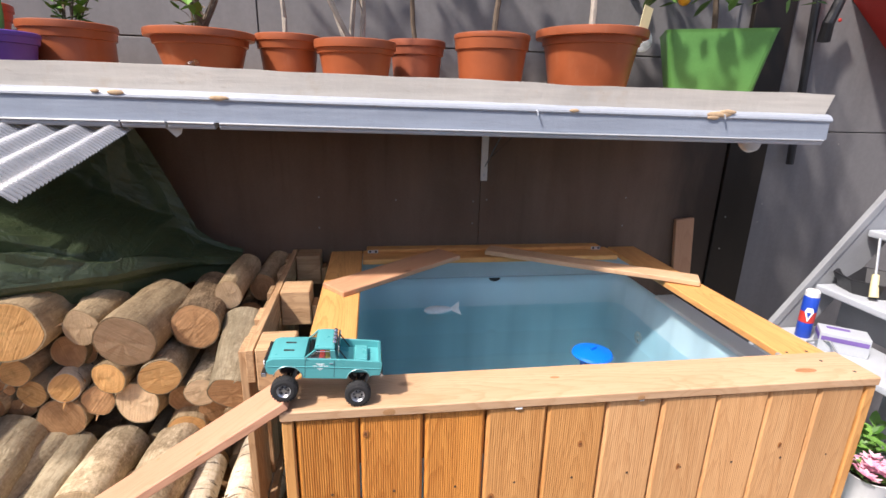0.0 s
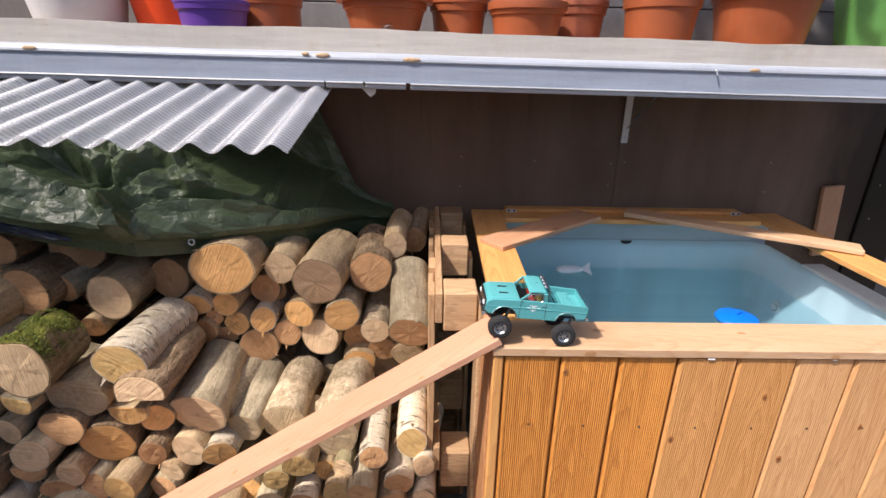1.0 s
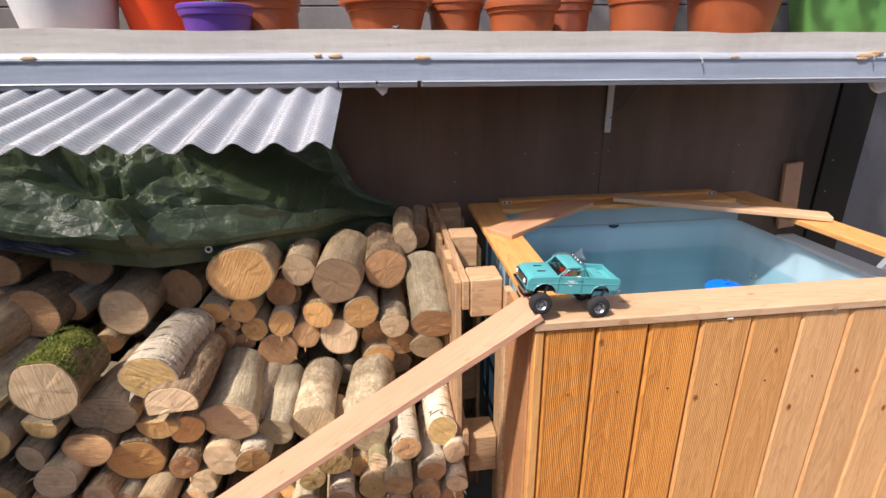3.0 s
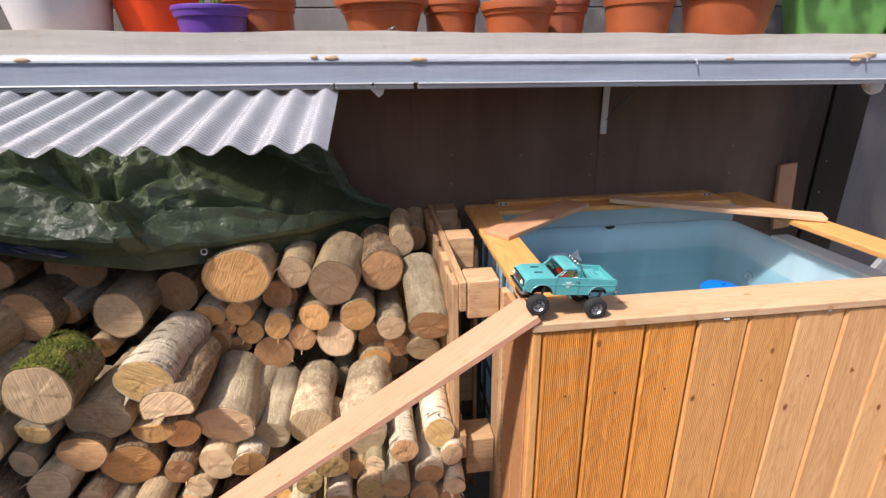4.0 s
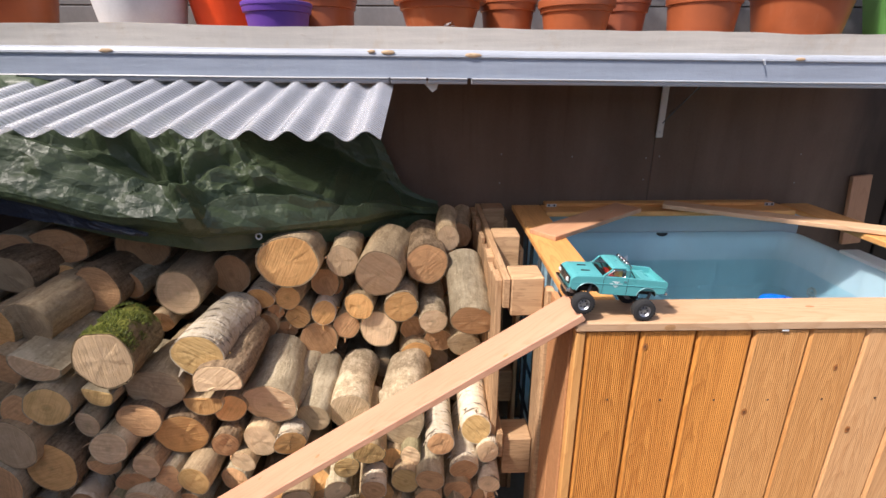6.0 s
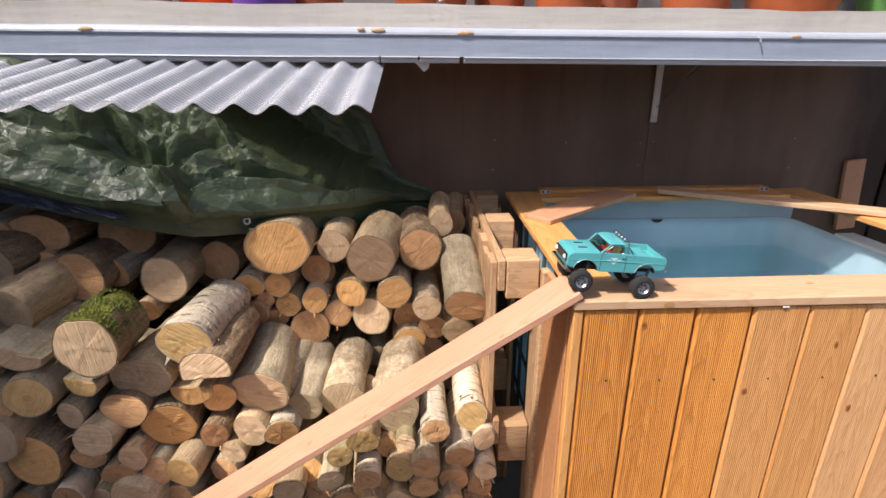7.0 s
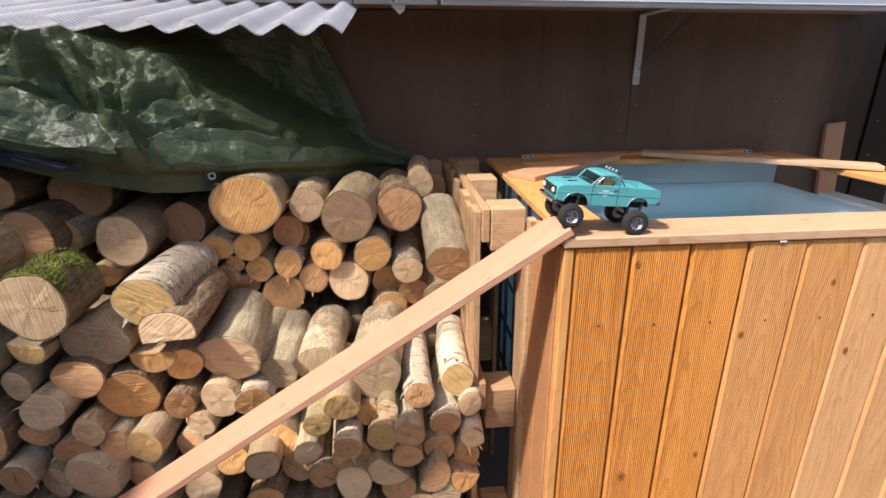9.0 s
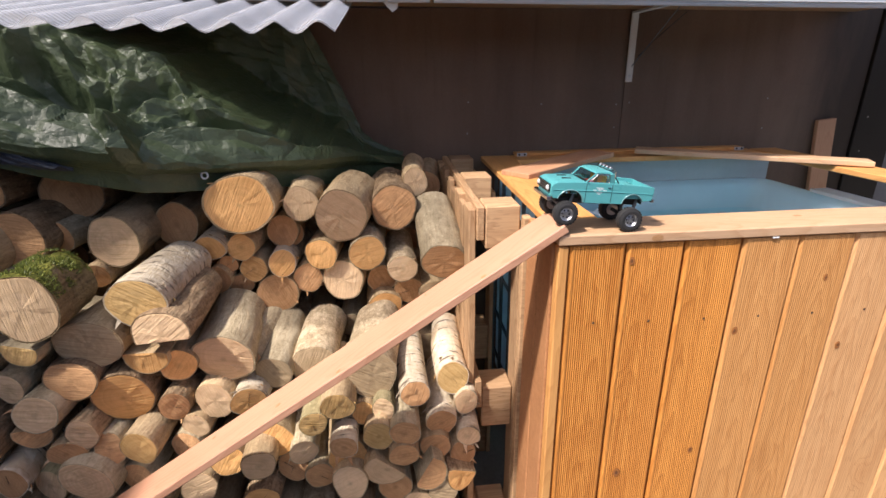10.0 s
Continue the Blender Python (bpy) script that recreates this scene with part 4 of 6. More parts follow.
def log(x, y, z, a, b, bark_kind, end_kind, yaw=0, length=0.28, pitch=0.0, knob=0.07, split=None):
    """A sawn log: its front face's centre, half width and half height; it runs back from there."""
    seed = len(LOGS) * 3.71
    cut = random.Random(len(LOGS))
    sx, sz = cut.uniform(-0.22, 0.22), cut.uniform(-0.25, 0.12)
    bend_x, bend_z, taper = cut.uniform(-0.10, 0.10), cut.uniform(-0.03, 0.10), cut.uniform(-0.10, 0.12)
    stub_t, stub_a = cut.uniform(0.15, 0.75), cut.uniform(0.3, 2.8)
    stub = cut.choice((0, 0, 0.10, 0.18)) if bark_kind != "birch" else 0
    n, m = 40, 16
    bm = bmesh.new()
    rings = []
    for j in range(m + 1):
        t = length * j / m
        ring = []
        for k in range(n):
            an = 2 * math.pi * k / n
            c, s = math.cos(an), math.sin(an)
            q = 1 + knob * noise.noise((c * 1.1 + seed, s * 1.1, t * 3)) * 1.6 + 0.028 * noise.noise((c * 4 + seed, s * 4, t * 16))
            q += 0.05 * noise.noise((seed * 1.3, t * 9, 4.0)) + (0.018 * noise.noise((c * 9 + seed, s * 9, t * 40)) if j else 0.0)
            q += stub * math.exp(-(((t / length - stub_t) * length / 0.020) ** 2) - ((an - stub_a) / 0.35) ** 2)
            q *= 1 + taper * t / length
            if split is not None:
                flat_side = math.cos(an - radians(split))
                if flat_side > 0.1:
                    q = min(q, 0.22 / flat_side)
            far = (t / length) ** 2
            ring.append(bm.verts.new((a * q * c + bend_x * length * far, t + (sx * a * q * c + sz * b * q * s) * (1 - j / m), b * q * s + bend_z * length * far)))
        rings.append(ring)
    for r0, r1 in zip(rings, rings[1:]):
        for k in range(n):
            bm.faces.new((r0[k], r1[k], r1[(k + 1) % n], r0[(k + 1) % n]))
    bm.faces.new(rings[-1])
    front = [v.co.copy() for v in rings[0]]
    lip = [bm.verts.new((v.co.x * 0.94, v.co.y * 0.94 + 0.001, v.co.z * 0.94)) for v in rings[0]]
    for k in range(n):
        bm.faces.new((rings[0][k], rings[0][(k + 1) % n], lip[(k + 1) % n], lip[k]))
    bmesh.ops.recalc_face_normals(bm, faces=bm.faces[:])
    ob = thing("log", bm, BARKS[bark_kind], f"{BARK_WORDS[bark_kind]} firewood log with {END_WORDS[end_kind]} sawn end", "log", pose(x, y, z, pitch, 0, yaw), True, "stacked firewood")
    face = bmesh.new()
    mid = face.verts.new((0, -0.001, 0))
    inner = [face.verts.new((p.x * 0.55, p.y * 0.55 - 0.0012 + 0.003 * noise.noise((p.x * 30, p.z * 30, seed)), p.z * 0.55)) for p in front]
    outer = [face.verts.new((p.x * 0.945, p.y * 0.945 - 0.0006, p.z * 0.945)) for p in front]
    edge = [face.verts.new((p.x * 0.962, p.y * 0.962 + 0.004, p.z * 0.962)) for p in front]
    for k in range(n):
        q = (k + 1) % n
        face.faces.new((mid, inner[k], inner[q]))
        face.faces.new((inner[k], outer[k], outer[q], inner[q]))
        face.faces.new((outer[k], edge[k], edge[q], outer[q]))
    bmesh.ops.recalc_face_normals(face, faces=face.faces[:])
    part("cut_face", face, ENDS[end_kind], ob, f"{END_WORDS[end_kind]} sawn end with saw marks")
    # torn bark, splinters and drying cracks round the cut
    def rim_point(an, k):
        px, pz = a * k * math.cos(an), b * k * math.sin(an)
        return Vector((px, sx * px + sz * pz, pz))

    if split is None:
        for k in range(cut.choice((0, 1, 1, 2)) + (2 if bark_kind == "birch" else 0)):
            an = cut.uniform(0, 2 * math.pi)
            size = cut.uniform(0.004, 0.009) * (1.5 if bark_kind == "birch" else 1.0)
            out = Vector((math.cos(an), -0.35, math.sin(an))).normalized()
            side = Vector((-math.sin(an), 0, math.cos(an)))
            start = rim_point(an, 0.97) + Vector((0, cut.uniform(0.0, 0.05 if bark_kind == "birch" else 0.004), 0))
            flake = bmesh.new()
            rows = []
            for q in range(5):
                w = size * (0.6 - 0.13 * q)
                c = start + out * size * 0.35 * q + Vector((0, -0.0009 * q * q, 0)) + side * size * 0.12 * q * q * 0.3
                rows.append([flake.verts.new(c - side * w), flake.verts.new(c + side * w), flake.verts.new(c + side * w + Vector((0, 0.0012, 0.0004))), flake.verts.new(c - side * w + Vector((0, 0.0012, 0.0004)))])
            for r0, r1 in zip(rows, rows[1:]):
                for q in range(4):
                    flake.faces.new((r0[q], r0[(q + 1) % 4], r1[(q + 1) % 4], r1[q]))
            flake.faces.new(rows[0][::-1])
            flake.faces.new(rows[-1])
            part("bark_flake", flake, BARKS[bark_kind] if cut.random() < 0.6 else ENDS[end_kind], ob)
        if cut.random() < 0.14:
            an = cut.uniform(0, 2 * math.pi)
            for k in range(cut.choice((1, 1, 2))):
                an += cut.uniform(1.2, 3.0)
                d = Vector((math.cos(an), 0, math.sin(an)))
                s = Vector((-d.z, 0, d.x)) * 0.0006
                far = cut.uniform(0.45, 0.85)
                crack = bmesh.new()
                pts = [rim_point(an, 0.05) - s, rim_point(an, far), rim_point(an, 0.05) + s]
                top = [crack.verts.new(p + Vector((0, -0.0030, 0))) for p in pts]
                low = [crack.verts.new(p + Vector((0, 0.0030, 0))) for p in pts]
                crack.faces.new(top)
                crack.faces.new(low[::-1])
                for q in range(3):
                    crack.faces.new((top[q], low[q], low[(q + 1) % 3], top[(q + 1) % 3]))
                bmesh.ops.recalc_face_normals(crack, faces=crack.faces[:])
                part("crack", crack, CRACK, ob, "dark drying crack")
    LOGS.append((x, y, z, max(a, b)))
    return ob


log(-1.008, 1.400, 1.001, 0.101, 0.088, "beech", "orange", -3)
log(-1.239, 1.500, 0.921, 0.070, 0.071, "beech", "brown", 0)
log(-1.525, 1.500, 1.028, 0.083, 0.077, "dark", "brown", -1)
log(-1.361, 1.360, 0.916, 0.073, 0.077, "beech", "pale", 1)
log(-1.122, 1.420, 0.863, 0.050, 0.041, "birch", "orange", 1)
log(-1.034, 1.440, 0.855, 0.045, 0.045, "beech", "orange", -4)
log(-0.913, 1.500, 0.885, 0.050, 0.053, "beech", "brown", -5)
log(-1.087, 1.460, 0.795, 0.030, 0.031, "beech", "brown", 3)
log(-1.009, 1.450, 0.777, 0.047, 0.043, "beech", "orange", -2)
log(-1.120, 1.440, 0.748, 0.038, 0.049, "beech", "brown", -3)
log(-1.059, 1.470, 0.717, 0.038, 0.034, "beech", "brown", 5)
log(-1.217, 1.130, 0.821, 0.077, 0.066, "birch", "yellow", 0)
mossy = log(-1.433, 1.060, 0.854, 0.080, 0.090, "moss", "pale", 3, length=0.18)
log(-1.601, 1.340, 0.941, 0.080, 0.082, "dark", "brown", 0)
log(-0.838, 1.450, 0.986, 0.055, 0.056, "beech", "pale", 1)
log(-0.715, 1.420, 0.947, 0.080, 0.089, "beech", "pale", -3)
log(-0.550, 1.520, 0.943, 0.075, 0.077, "dark", "brown", 1)
log(-0.470, 1.620, 1.007, 0.042, 0.050, "beech", "pale", 4)
log(-0.404, 1.320, 0.817, 0.071, 0.067, "grey", "brown", 0, length=0.30, pitch=20)
log(-0.530, 1.440, 0.754, 0.050, 0.045, "lichen", "pale", 2)
log(-0.643, 1.440, 0.814, 0.060, 0.059, "lichen", "orange", 2)
log(-0.792, 1.450, 0.814, 0.054, 0.052, "beech", "orange", -4)
log(-0.908, 1.520, 0.867, 0.054, 0.049, "beech", "brown", 3)
log(-0.917, 1.450, 0.790, 0.041, 0.047, "birch", "orange", 1)
log(-0.845, 1.470, 0.729, 0.049, 0.051, "beech", "brown", -2)
log(-0.729, 1.460, 0.716, 0.069, 0.070, "beech", "pale", -5)
log(-0.604, 1.500, 0.696, 0.050, 0.055, "beech", "brown", 4)
log(-0.946, 1.450, 0.685, 0.067, 0.067, "beech", "brown", 0)
log(-0.511, 1.480, 0.656, 0.052, 0.051, "beech", "brown", 2)
log(-0.595, 1.460, 0.615, 0.061, 0.047, "beech", "orange", 4)
log(-0.418, 1.460, 0.647, 0.059, 0.051, "beech", "grey", 2)
log(-1.043, 1.165, 0.621, 0.087, 0.081, "grey", "pale", 4)
log(-0.920, 1.190, 0.548, 0.057, 0.055, "grey", "grey", -1)
log(-0.806, 1.220, 0.546, 0.066, 0.066, "lichen", "grey", 3)
log(-0.640, 1.180, 0.525, 0.074, 0.082, "lichen", "grey", -1)
log(-0.513, 1.146, 0.471, 0.045, 0.042, "birch", "brown", 4)
log(-0.394, 1.196, 0.483, 0.049, 0.053, "birch", "yellow", 4)
log(-0.437, 1.150, 0.358, 0.047, 0.052, "birch", "brown", -4)
log(-0.356, 1.180, 0.404, 0.037, 0.048, "birch", "pale", -4)
log(-0.355, 1.140, 0.307, 0.036, 0.038, "birch", "pale", -3)
log(-0.369, 1.150, 0.236, 0.041, 0.045, "beech", "brown", 5)
log(-0.549, 1.093, 0.375, 0.047, 0.050, "grey", "brown", -1)
log(-0.736, 1.102, 0.479, 0.050, 0.050, "beech", "yellow", 1)
log(-0.610, 1.140, 0.430, 0.033, 0.040, "moss2", "pale", -2)
log(-0.669, 1.160, 0.406, 0.037, 0.043, "beech", "orange", 0)
log(-0.627, 1.110, 0.359, 0.046, 0.051, "beech", "yellow", -1)
log(-0.808, 1.100, 0.428, 0.039, 0.042, "moss2", "yellow", -1)
log(-0.725, 1.080, 0.355, 0.041, 0.040, "birch", "brown", 1)
log(-0.555, 1.100, 0.291, 0.045, 0.046, "beech", "brown", 1)
log(-0.457, 1.140, 0.279, 0.049, 0.052, "beech", "brown", 4)
log(-0.607, 1.100, 0.244, 0.074, 0.064, "beech", "pale", 2, split=40)
log(-0.485, 1.090, 0.224, 0.058, 0.069, "grey", "brown", 4, split=150)
log(-0.848, 1.120, 0.316, 0.042, 0.049, "grey", "pale", 4)
log(-0.722, 1.130, 0.278, 0.057, 0.066, "beech", "orange", 5)
log(-0.969, 1.080, 0.315, 0.046, 0.056, "beech", "pale", 2)
log(-0.889, 1.140, 0.249, 0.048, 0.049, "beech", "brown", -3)
log(-0.380, 1.100, 0.198, 0.049, 0.062, "dark", "orange", 4, split=70)
log(-0.940, 1.150, 0.345, 0.065, 0.062, "beech", "orange", 5)
log(-0.808, 1.120, 0.224, 0.045, 0.052, "grey", "brown", 4)
log(-0.719, 1.090, 0.213, 0.053, 0.060, "beech", "pale", 1)
log(-0.587, 1.120, 0.153, 0.052, 0.054, "grey", "brown", 2)
log(-0.439, 1.100, 0.142, 0.046, 0.050, "grey", "grey", -3)
log(-0.987, 1.140, 0.492, 0.050, 0.049, "birch", "orange", 3)
log(-1.350, 1.120, 0.715, 0.084, 0.071, "beech", "grey", 1)
log(-1.158, 1.100, 0.738, 0.074, 0.071, "dark", "pale", -2, split=275)
log(-1.489, 1.080, 0.734, 0.045, 0.050, "grey", "yellow", -4, split=80)
log(-1.549, 1.090, 0.620, 0.039, 0.047, "grey", "pale", 4)
log(-1.405, 1.100, 0.624, 0.068, 0.057, "dark", "brown", 5)
log(-1.489, 1.066, 0.553, 0.056, 0.053, "grey", "pale", -4)
log(-1.304, 1.126, 0.545, 0.078, 0.084, "dark", "orange", 3)
log(-1.182, 1.130, 0.502, 0.040, 0.048, "dark", "brown", -1)
log(-1.078, 1.140, 0.504, 0.052, 0.058, "beech", "pale", -3)
log(-1.137, 1.130, 0.433, 0.041, 0.038, "beech", "pale", -2)
log(-1.226, 1.130, 0.665, 0.059, 0.054, "beech", "orange", 3, split=90)
log(-1.156, 1.150, 0.620, 0.048, 0.048, "beech", "orange", 4)
log(-1.266, 1.070, 0.420, 0.051, 0.054, "beech", "yellow", -5)
log(-1.352, 1.090, 0.410, 0.042, 0.051, "grey", "brown", 1)
log(-1.404, 1.080, 0.471, 0.041, 0.051, "dark", "pale", -5)
log(-1.457, 1.080, 0.413, 0.047, 0.041, "beech", "brown", 2)
log(-1.418, 1.060, 0.329, 0.079, 0.073, "grey", "pale", -2)
log(-1.595, 1.050, 0.357, 0.045, 0.051, "birch", "brown", 4)
log(-1.532, 1.090, 0.480, 0.049, 0.051, "beech", "brown", 5, split=90)
log(-1.306, 1.100, 0.295, 0.047, 0.052, "grey", "brown", 0)
log(-1.146, 1.090, 0.246, 0.049, 0.057, "beech", "pale", 5)
log(-1.064, 1.110, 0.316, 0.051, 0.048, "dark", "orange", -2)
log(-1.174, 1.130, 0.365, 0.046, 0.047, "grey", "brown", -4)
log(-1.428, 1.350, 0.816, 0.036, 0.039, "beech", "brown", 1)
log(-1.550, 1.420, 0.921, 0.055, 0.052, "grey", "brown", -5)
log(-0.995, 1.220, 0.575, 0.041, 0.057, "grey", "pale", -3)
log(-1.540, 1.100, 0.294, 0.045, 0.054, "moss2", "grey", -1)
log(-1.687, 1.160, 0.919, 0.070, 0.069, "beech", "grey", 1)
log(-1.831, 1.300, 1.011, 0.098, 0.068, "dark", "grey", -3)
log(-1.763, 1.150, 0.908, 0.044, 0.062, "beech", "orange", -5)
log(-1.726, 1.380, 0.965, 0.054, 0.048, "beech", "orange", 4)
log(-1.626, 1.070, 0.836, 0.070, 0.061, "grey", "pale", -2, split=60)
log(-1.623, 1.060, 0.706, 0.059, 0.065, "grey", "yellow", 5)
log(-1.727, 1.080, 0.679, 0.047, 0.055, "grey", "brown", 4)
log(-1.754, 1.060, 0.576, 0.077, 0.081, "beech", "pale", -1)
log(-1.673, 1.070, 0.481, 0.082, 0.085, "dark", "orange", 0)
log(-1.741, 1.100, 0.809, 0.047, 0.056, "beech", "brown", 0)
log(-1.732, 1.400, 1.066, 0.107, 0.064, "dark", "brown", 1)
log(-1.877, 1.400, 1.058, 0.071, 0.058, "grey", "brown", 1)
log(-1.829, 1.060, 0.430, 0.074, 0.087, "grey", "brown", 1)

# tufts of moss on the mossy log
tuft_rng = random.Random(31)
tufts = bmesh.new()
while len(tufts.faces) < 2600:
    an, t = radians(tuft_rng.uniform(12, 150)), tuft_rng.uniform(0.004, 0.172)
    if noise.noise((math.cos(an) * 2.2, t * 24, 3.0)) + 0.25 * math.sin(an) < 0.08:
        continue
    out = Vector((math.cos(an), 0, math.sin(an)))
    root = Vector((0.080 * 0.985 * math.cos(an), t, 0.090 * 0.985 * math.sin(an)))
    tip = root + (out + Vector((tuft_rng.uniform(-0.9, 0.9), tuft_rng.uniform(-0.9, 0.9), tuft_rng.uniform(-0.3, 0.9)))).normalized() * tuft_rng.uniform(0.004, 0.011)
    wide = (tip - root).cross(Vector((tuft_rng.uniform(-1, 1), 1, tuft_rng.uniform(-1, 1)))).normalized() * 0.0011
    tufts.faces.new([tufts.verts.new(q) for q in (root - wide, root + wide, tip)])
part("moss", tufts, MOSS, mossy, "bright green fuzzy moss")

# logs farther back and below, seen in the gaps between the front ones
rng = random.Random(5)
FRONT = list(LOGS)
for row in range(11):
    zc = GROUND + 0.06 + row * 0.108
    for col in range(20):
        xc = -2.40 + col * 0.105 + (row % 2) * 0.052 + rng.uniform(-0.012, 0.012)
        ra = rng.uniform(0.046, 0.058)
        kind_b = rng.choice(("beech", "grey", "dark", "lichen", "beech"))
        kind_e = rng.choice(("brown", "pale", "orange", "grey", "brown"))
        yaw = rng.uniform(-4, 4)
        if xc > -0.41 or zc > 0.97:
            continue
        near = min(((xc - q[0]) ** 2 + (zc - q[2]) ** 2) ** 0.5 - q[3] for q in FRONT)
        if near > 0.05 and (xc < -1.62 or zc < 0.22):
            y = rng.uniform(1.06, 1.13) if zc < 0.62 else rng.uniform(1.25, 1.38)
        elif near < -0.035:
            continue
        else:
            y = (1.55 if zc < 0.60 else (1.80 if xc < -0.75 else 1.84)) + rng.uniform(-0.02, 0.05)
        log(xc, y, zc, ra, ra * rng.uniform(0.9, 1.1), kind_b, kind_e, yaw)


def arc(cx, cz, r, a0, a1, n=8):
    return [(cx + r * math.cos(radians(a0 + (a1 - a0) * i / n)), cz + r * math.sin(radians(a0 + (a1 - a0) * i / n))) for i in range(n + 1)]


# ---- upright pallet between the pile and the tub ----
STAND = Matrix(((0, 0, -1, 0), (0, 1, 0, 0), (1, 0, 0, 0), (0, 0, 0, 1)))
pallet = hub("pallet", pose(-0.324, 1.20, GROUND), "weathered wooden pallet standing on its edge", "pallet")
PT = 1.02 - GROUND
for i in range(9):
    y = 0.01 + i * 0.100
    h = PT - 0.012 + 0.02 * noise.noise((i * 1.7, 2, 0)) - (0.018 if i % 2 else 0)
    part("deck_board", plank_bm(h, (0.094, 0.072, 0.088)[i % 3], (0.020, 0.016, 0.023)[i % 3], 0.002, 0.005, i), PALLETWOOD, pallet, "", Matrix.Translation((-0.022, y + 0.05, 0)) @ STAND)
for z in (PT - 0.10, 0.56, 0.02):
    part("stringer", plank_bm(0.90, 0.095, 0.021, 0.002, 0.002, z), PALLETWOOD, pallet, "", Matrix.Translation((0.021, 0, z + 0.05)) @ pose(0, 0, 0, 90, 0, 90))
for y, h0 in ((0.0, 0.105), (0.40, 0.105), (0.79, 0.105)):
    for z, hh in ((PT - 0.125, 0.125), (0.47, 0.15), (0.0, 0.12)):
        dy = 0.02 if z < 0.6 else 0.0
        part("block", box(0.024, 0.122, y + dy, y + dy + h0, z, z + hh, 0.004), PALLETWOOD, pallet, "chunky pressed block" if z < 0.1 else "")
    part("lath", plank_bm(PT - 0.06, 0.075, 0.016, 0.002, 0.002, y + 5), PALLETWOOD, pallet, "", Matrix.Translation((0.124, y + 0.055, 0)) @ STAND)


# ---- bathing tub clad in larch ----
TUB = pose(-0.190, 0.912, 0, 0, 0, -0.7)
TOP = 1.020
tub = hub("wooden_tub", TUB, "outdoor plunge pool tank clad in upright orange larch boards", "pool")


def reeded(width, height, depth, pitch=0.0052, thick=0.02):
    """A larch board along x with fine flutes on its face (towards z), and eased edges."""
    bm = bmesh.new()
    prof = [(-width / 2, -thick), (-width / 2, -0.0075), (-width / 2 + 0.005, -0.0010), (-width / 2 + 0.0065, 0.0)]
    k = int((width - 0.017) / pitch)
    start = -k * pitch / 2
    for i in range(k):
        y = start + i * pitch
        prof += [(y, 0), (y + pitch * 0.32, -depth * 0.9), (y + pitch * 0.5, -depth), (y + pitch * 0.68, -depth * 0.9)]
    prof += [(-start, 0), (width / 2 - 0.0065, 0.0), (width / 2 - 0.005, -0.0010), (width / 2, -0.0075), (width / 2, -thick)]
    a = [bm.verts.new((0, y, z)) for y, z in prof]
    b = [bm.verts.new((height, y, z)) for y, z in prof]
    for i in range(len(prof) - 1):
        bm.faces.new((a[i], a[i + 1], b[i + 1], b[i]))
    bm.faces.new((a[-1], a[0], b[0], b[-1]))
    bm.faces.new(a[::-1])
    bm.faces.new(b)
    bmesh.ops.recalc_face_normals(bm, faces=bm.faces[:])
    return bm


# upright boards: local x runs up, local z faces the front
UPRIGHT = Matrix(((0, -1, 0, 0), (0, 0, -1, 0), (1, 0, 0, 0), (0, 0, 0, 1)))
SEAMS = (0.027, 0.160, 0.301, 0.441, 0.582, 0.724, 0.863, 1.003, 1.140, 1.275, 1.402)
for i, (s0, s1) in enumerate(zip(SEAMS, SEAMS[1:])):
    gap = 0.005 if i in (1, 2) else 0.0028
    w = s1 - s0 - gap
    part("cladding_board", reeded(w, TOP - 0.024 - GROUND - 0.02, (0.0015, 0.0012, 0.0009, 0.0005, 0.0004)[i] if i < 5 else 0.00025), LARCH if i < 3 else (LARCHMID if i < 5 else LARCHPALE), tub, "finely grooved larch board" if i < 5 else "smooth-worn larch board",
         Matrix.Translation(((s0 + s1) / 2, 0.004 + 0.001 * (i % 3), GROUND + 0.02)) @ UPRIGHT)
for s0, s1 in zip(SEAMS, SEAMS[1:]):
    for z in (0.797,):
        part("screw_head", lathe([(0, 0.0012), (0.002, 0.001), (0.0034, 0)], 10), SCREWBROWN, tub, "", pose((s0 + s1) / 2 + 0.004, 0.0045, z + 0.004 * math.sin(s0 * 40), 90))
part("corner_strip", plank_bm(TOP - 0.024 - GROUND, 0.024, 0.028, 0.003), RIMWOOD, tub, "", Matrix.Translation((0.0125, 0.003, GROUND)) @ UPRIGHT)
part("corner_strip", plank_bm(TOP - 0.024 - GROUND, 0.026, 0.09, 0.003), RIMWOOD, tub, "", Matrix.Translation((1.418, 0.003, GROUND)) @ UPRIGHT)
part("corner_post", box(-0.012, 0.012, 0.262, 0.30, GROUND, TOP - 0.03, 0.003), PALLETWOOD, tub, "pale upright batten")
part("corner_post", box(0.03, 0.10, 0.028, 0.10, GROUND, TOP - 0.024, 0.003), POSTWOOD, tub)
part("corner_post", box(1.33, 1.40, 0.028, 0.10, GROUND, TOP - 0.024, 0.003), POSTWOOD, tub)
part("backing_rail", box(0.10, 1.33, 0.026, 0.05, TOP - 0.16, TOP - 0.03, 0.003), POSTWOOD, tub)
part("backing_rail", box(0.10, 1.33, 0.026, 0.05, 0.25, 0.38, 0.003), POSTWOOD, tub)
for i in range(2):
    y = 0.032 + i * 0.112
    part("side_board", box(-0.004, 0.014, y + (0.0 if i else 0.002), y + 0.106, GROUND + 0.02, TOP - 0.025, 0.003), POSTWOOD, tub, "reddish upright side board")
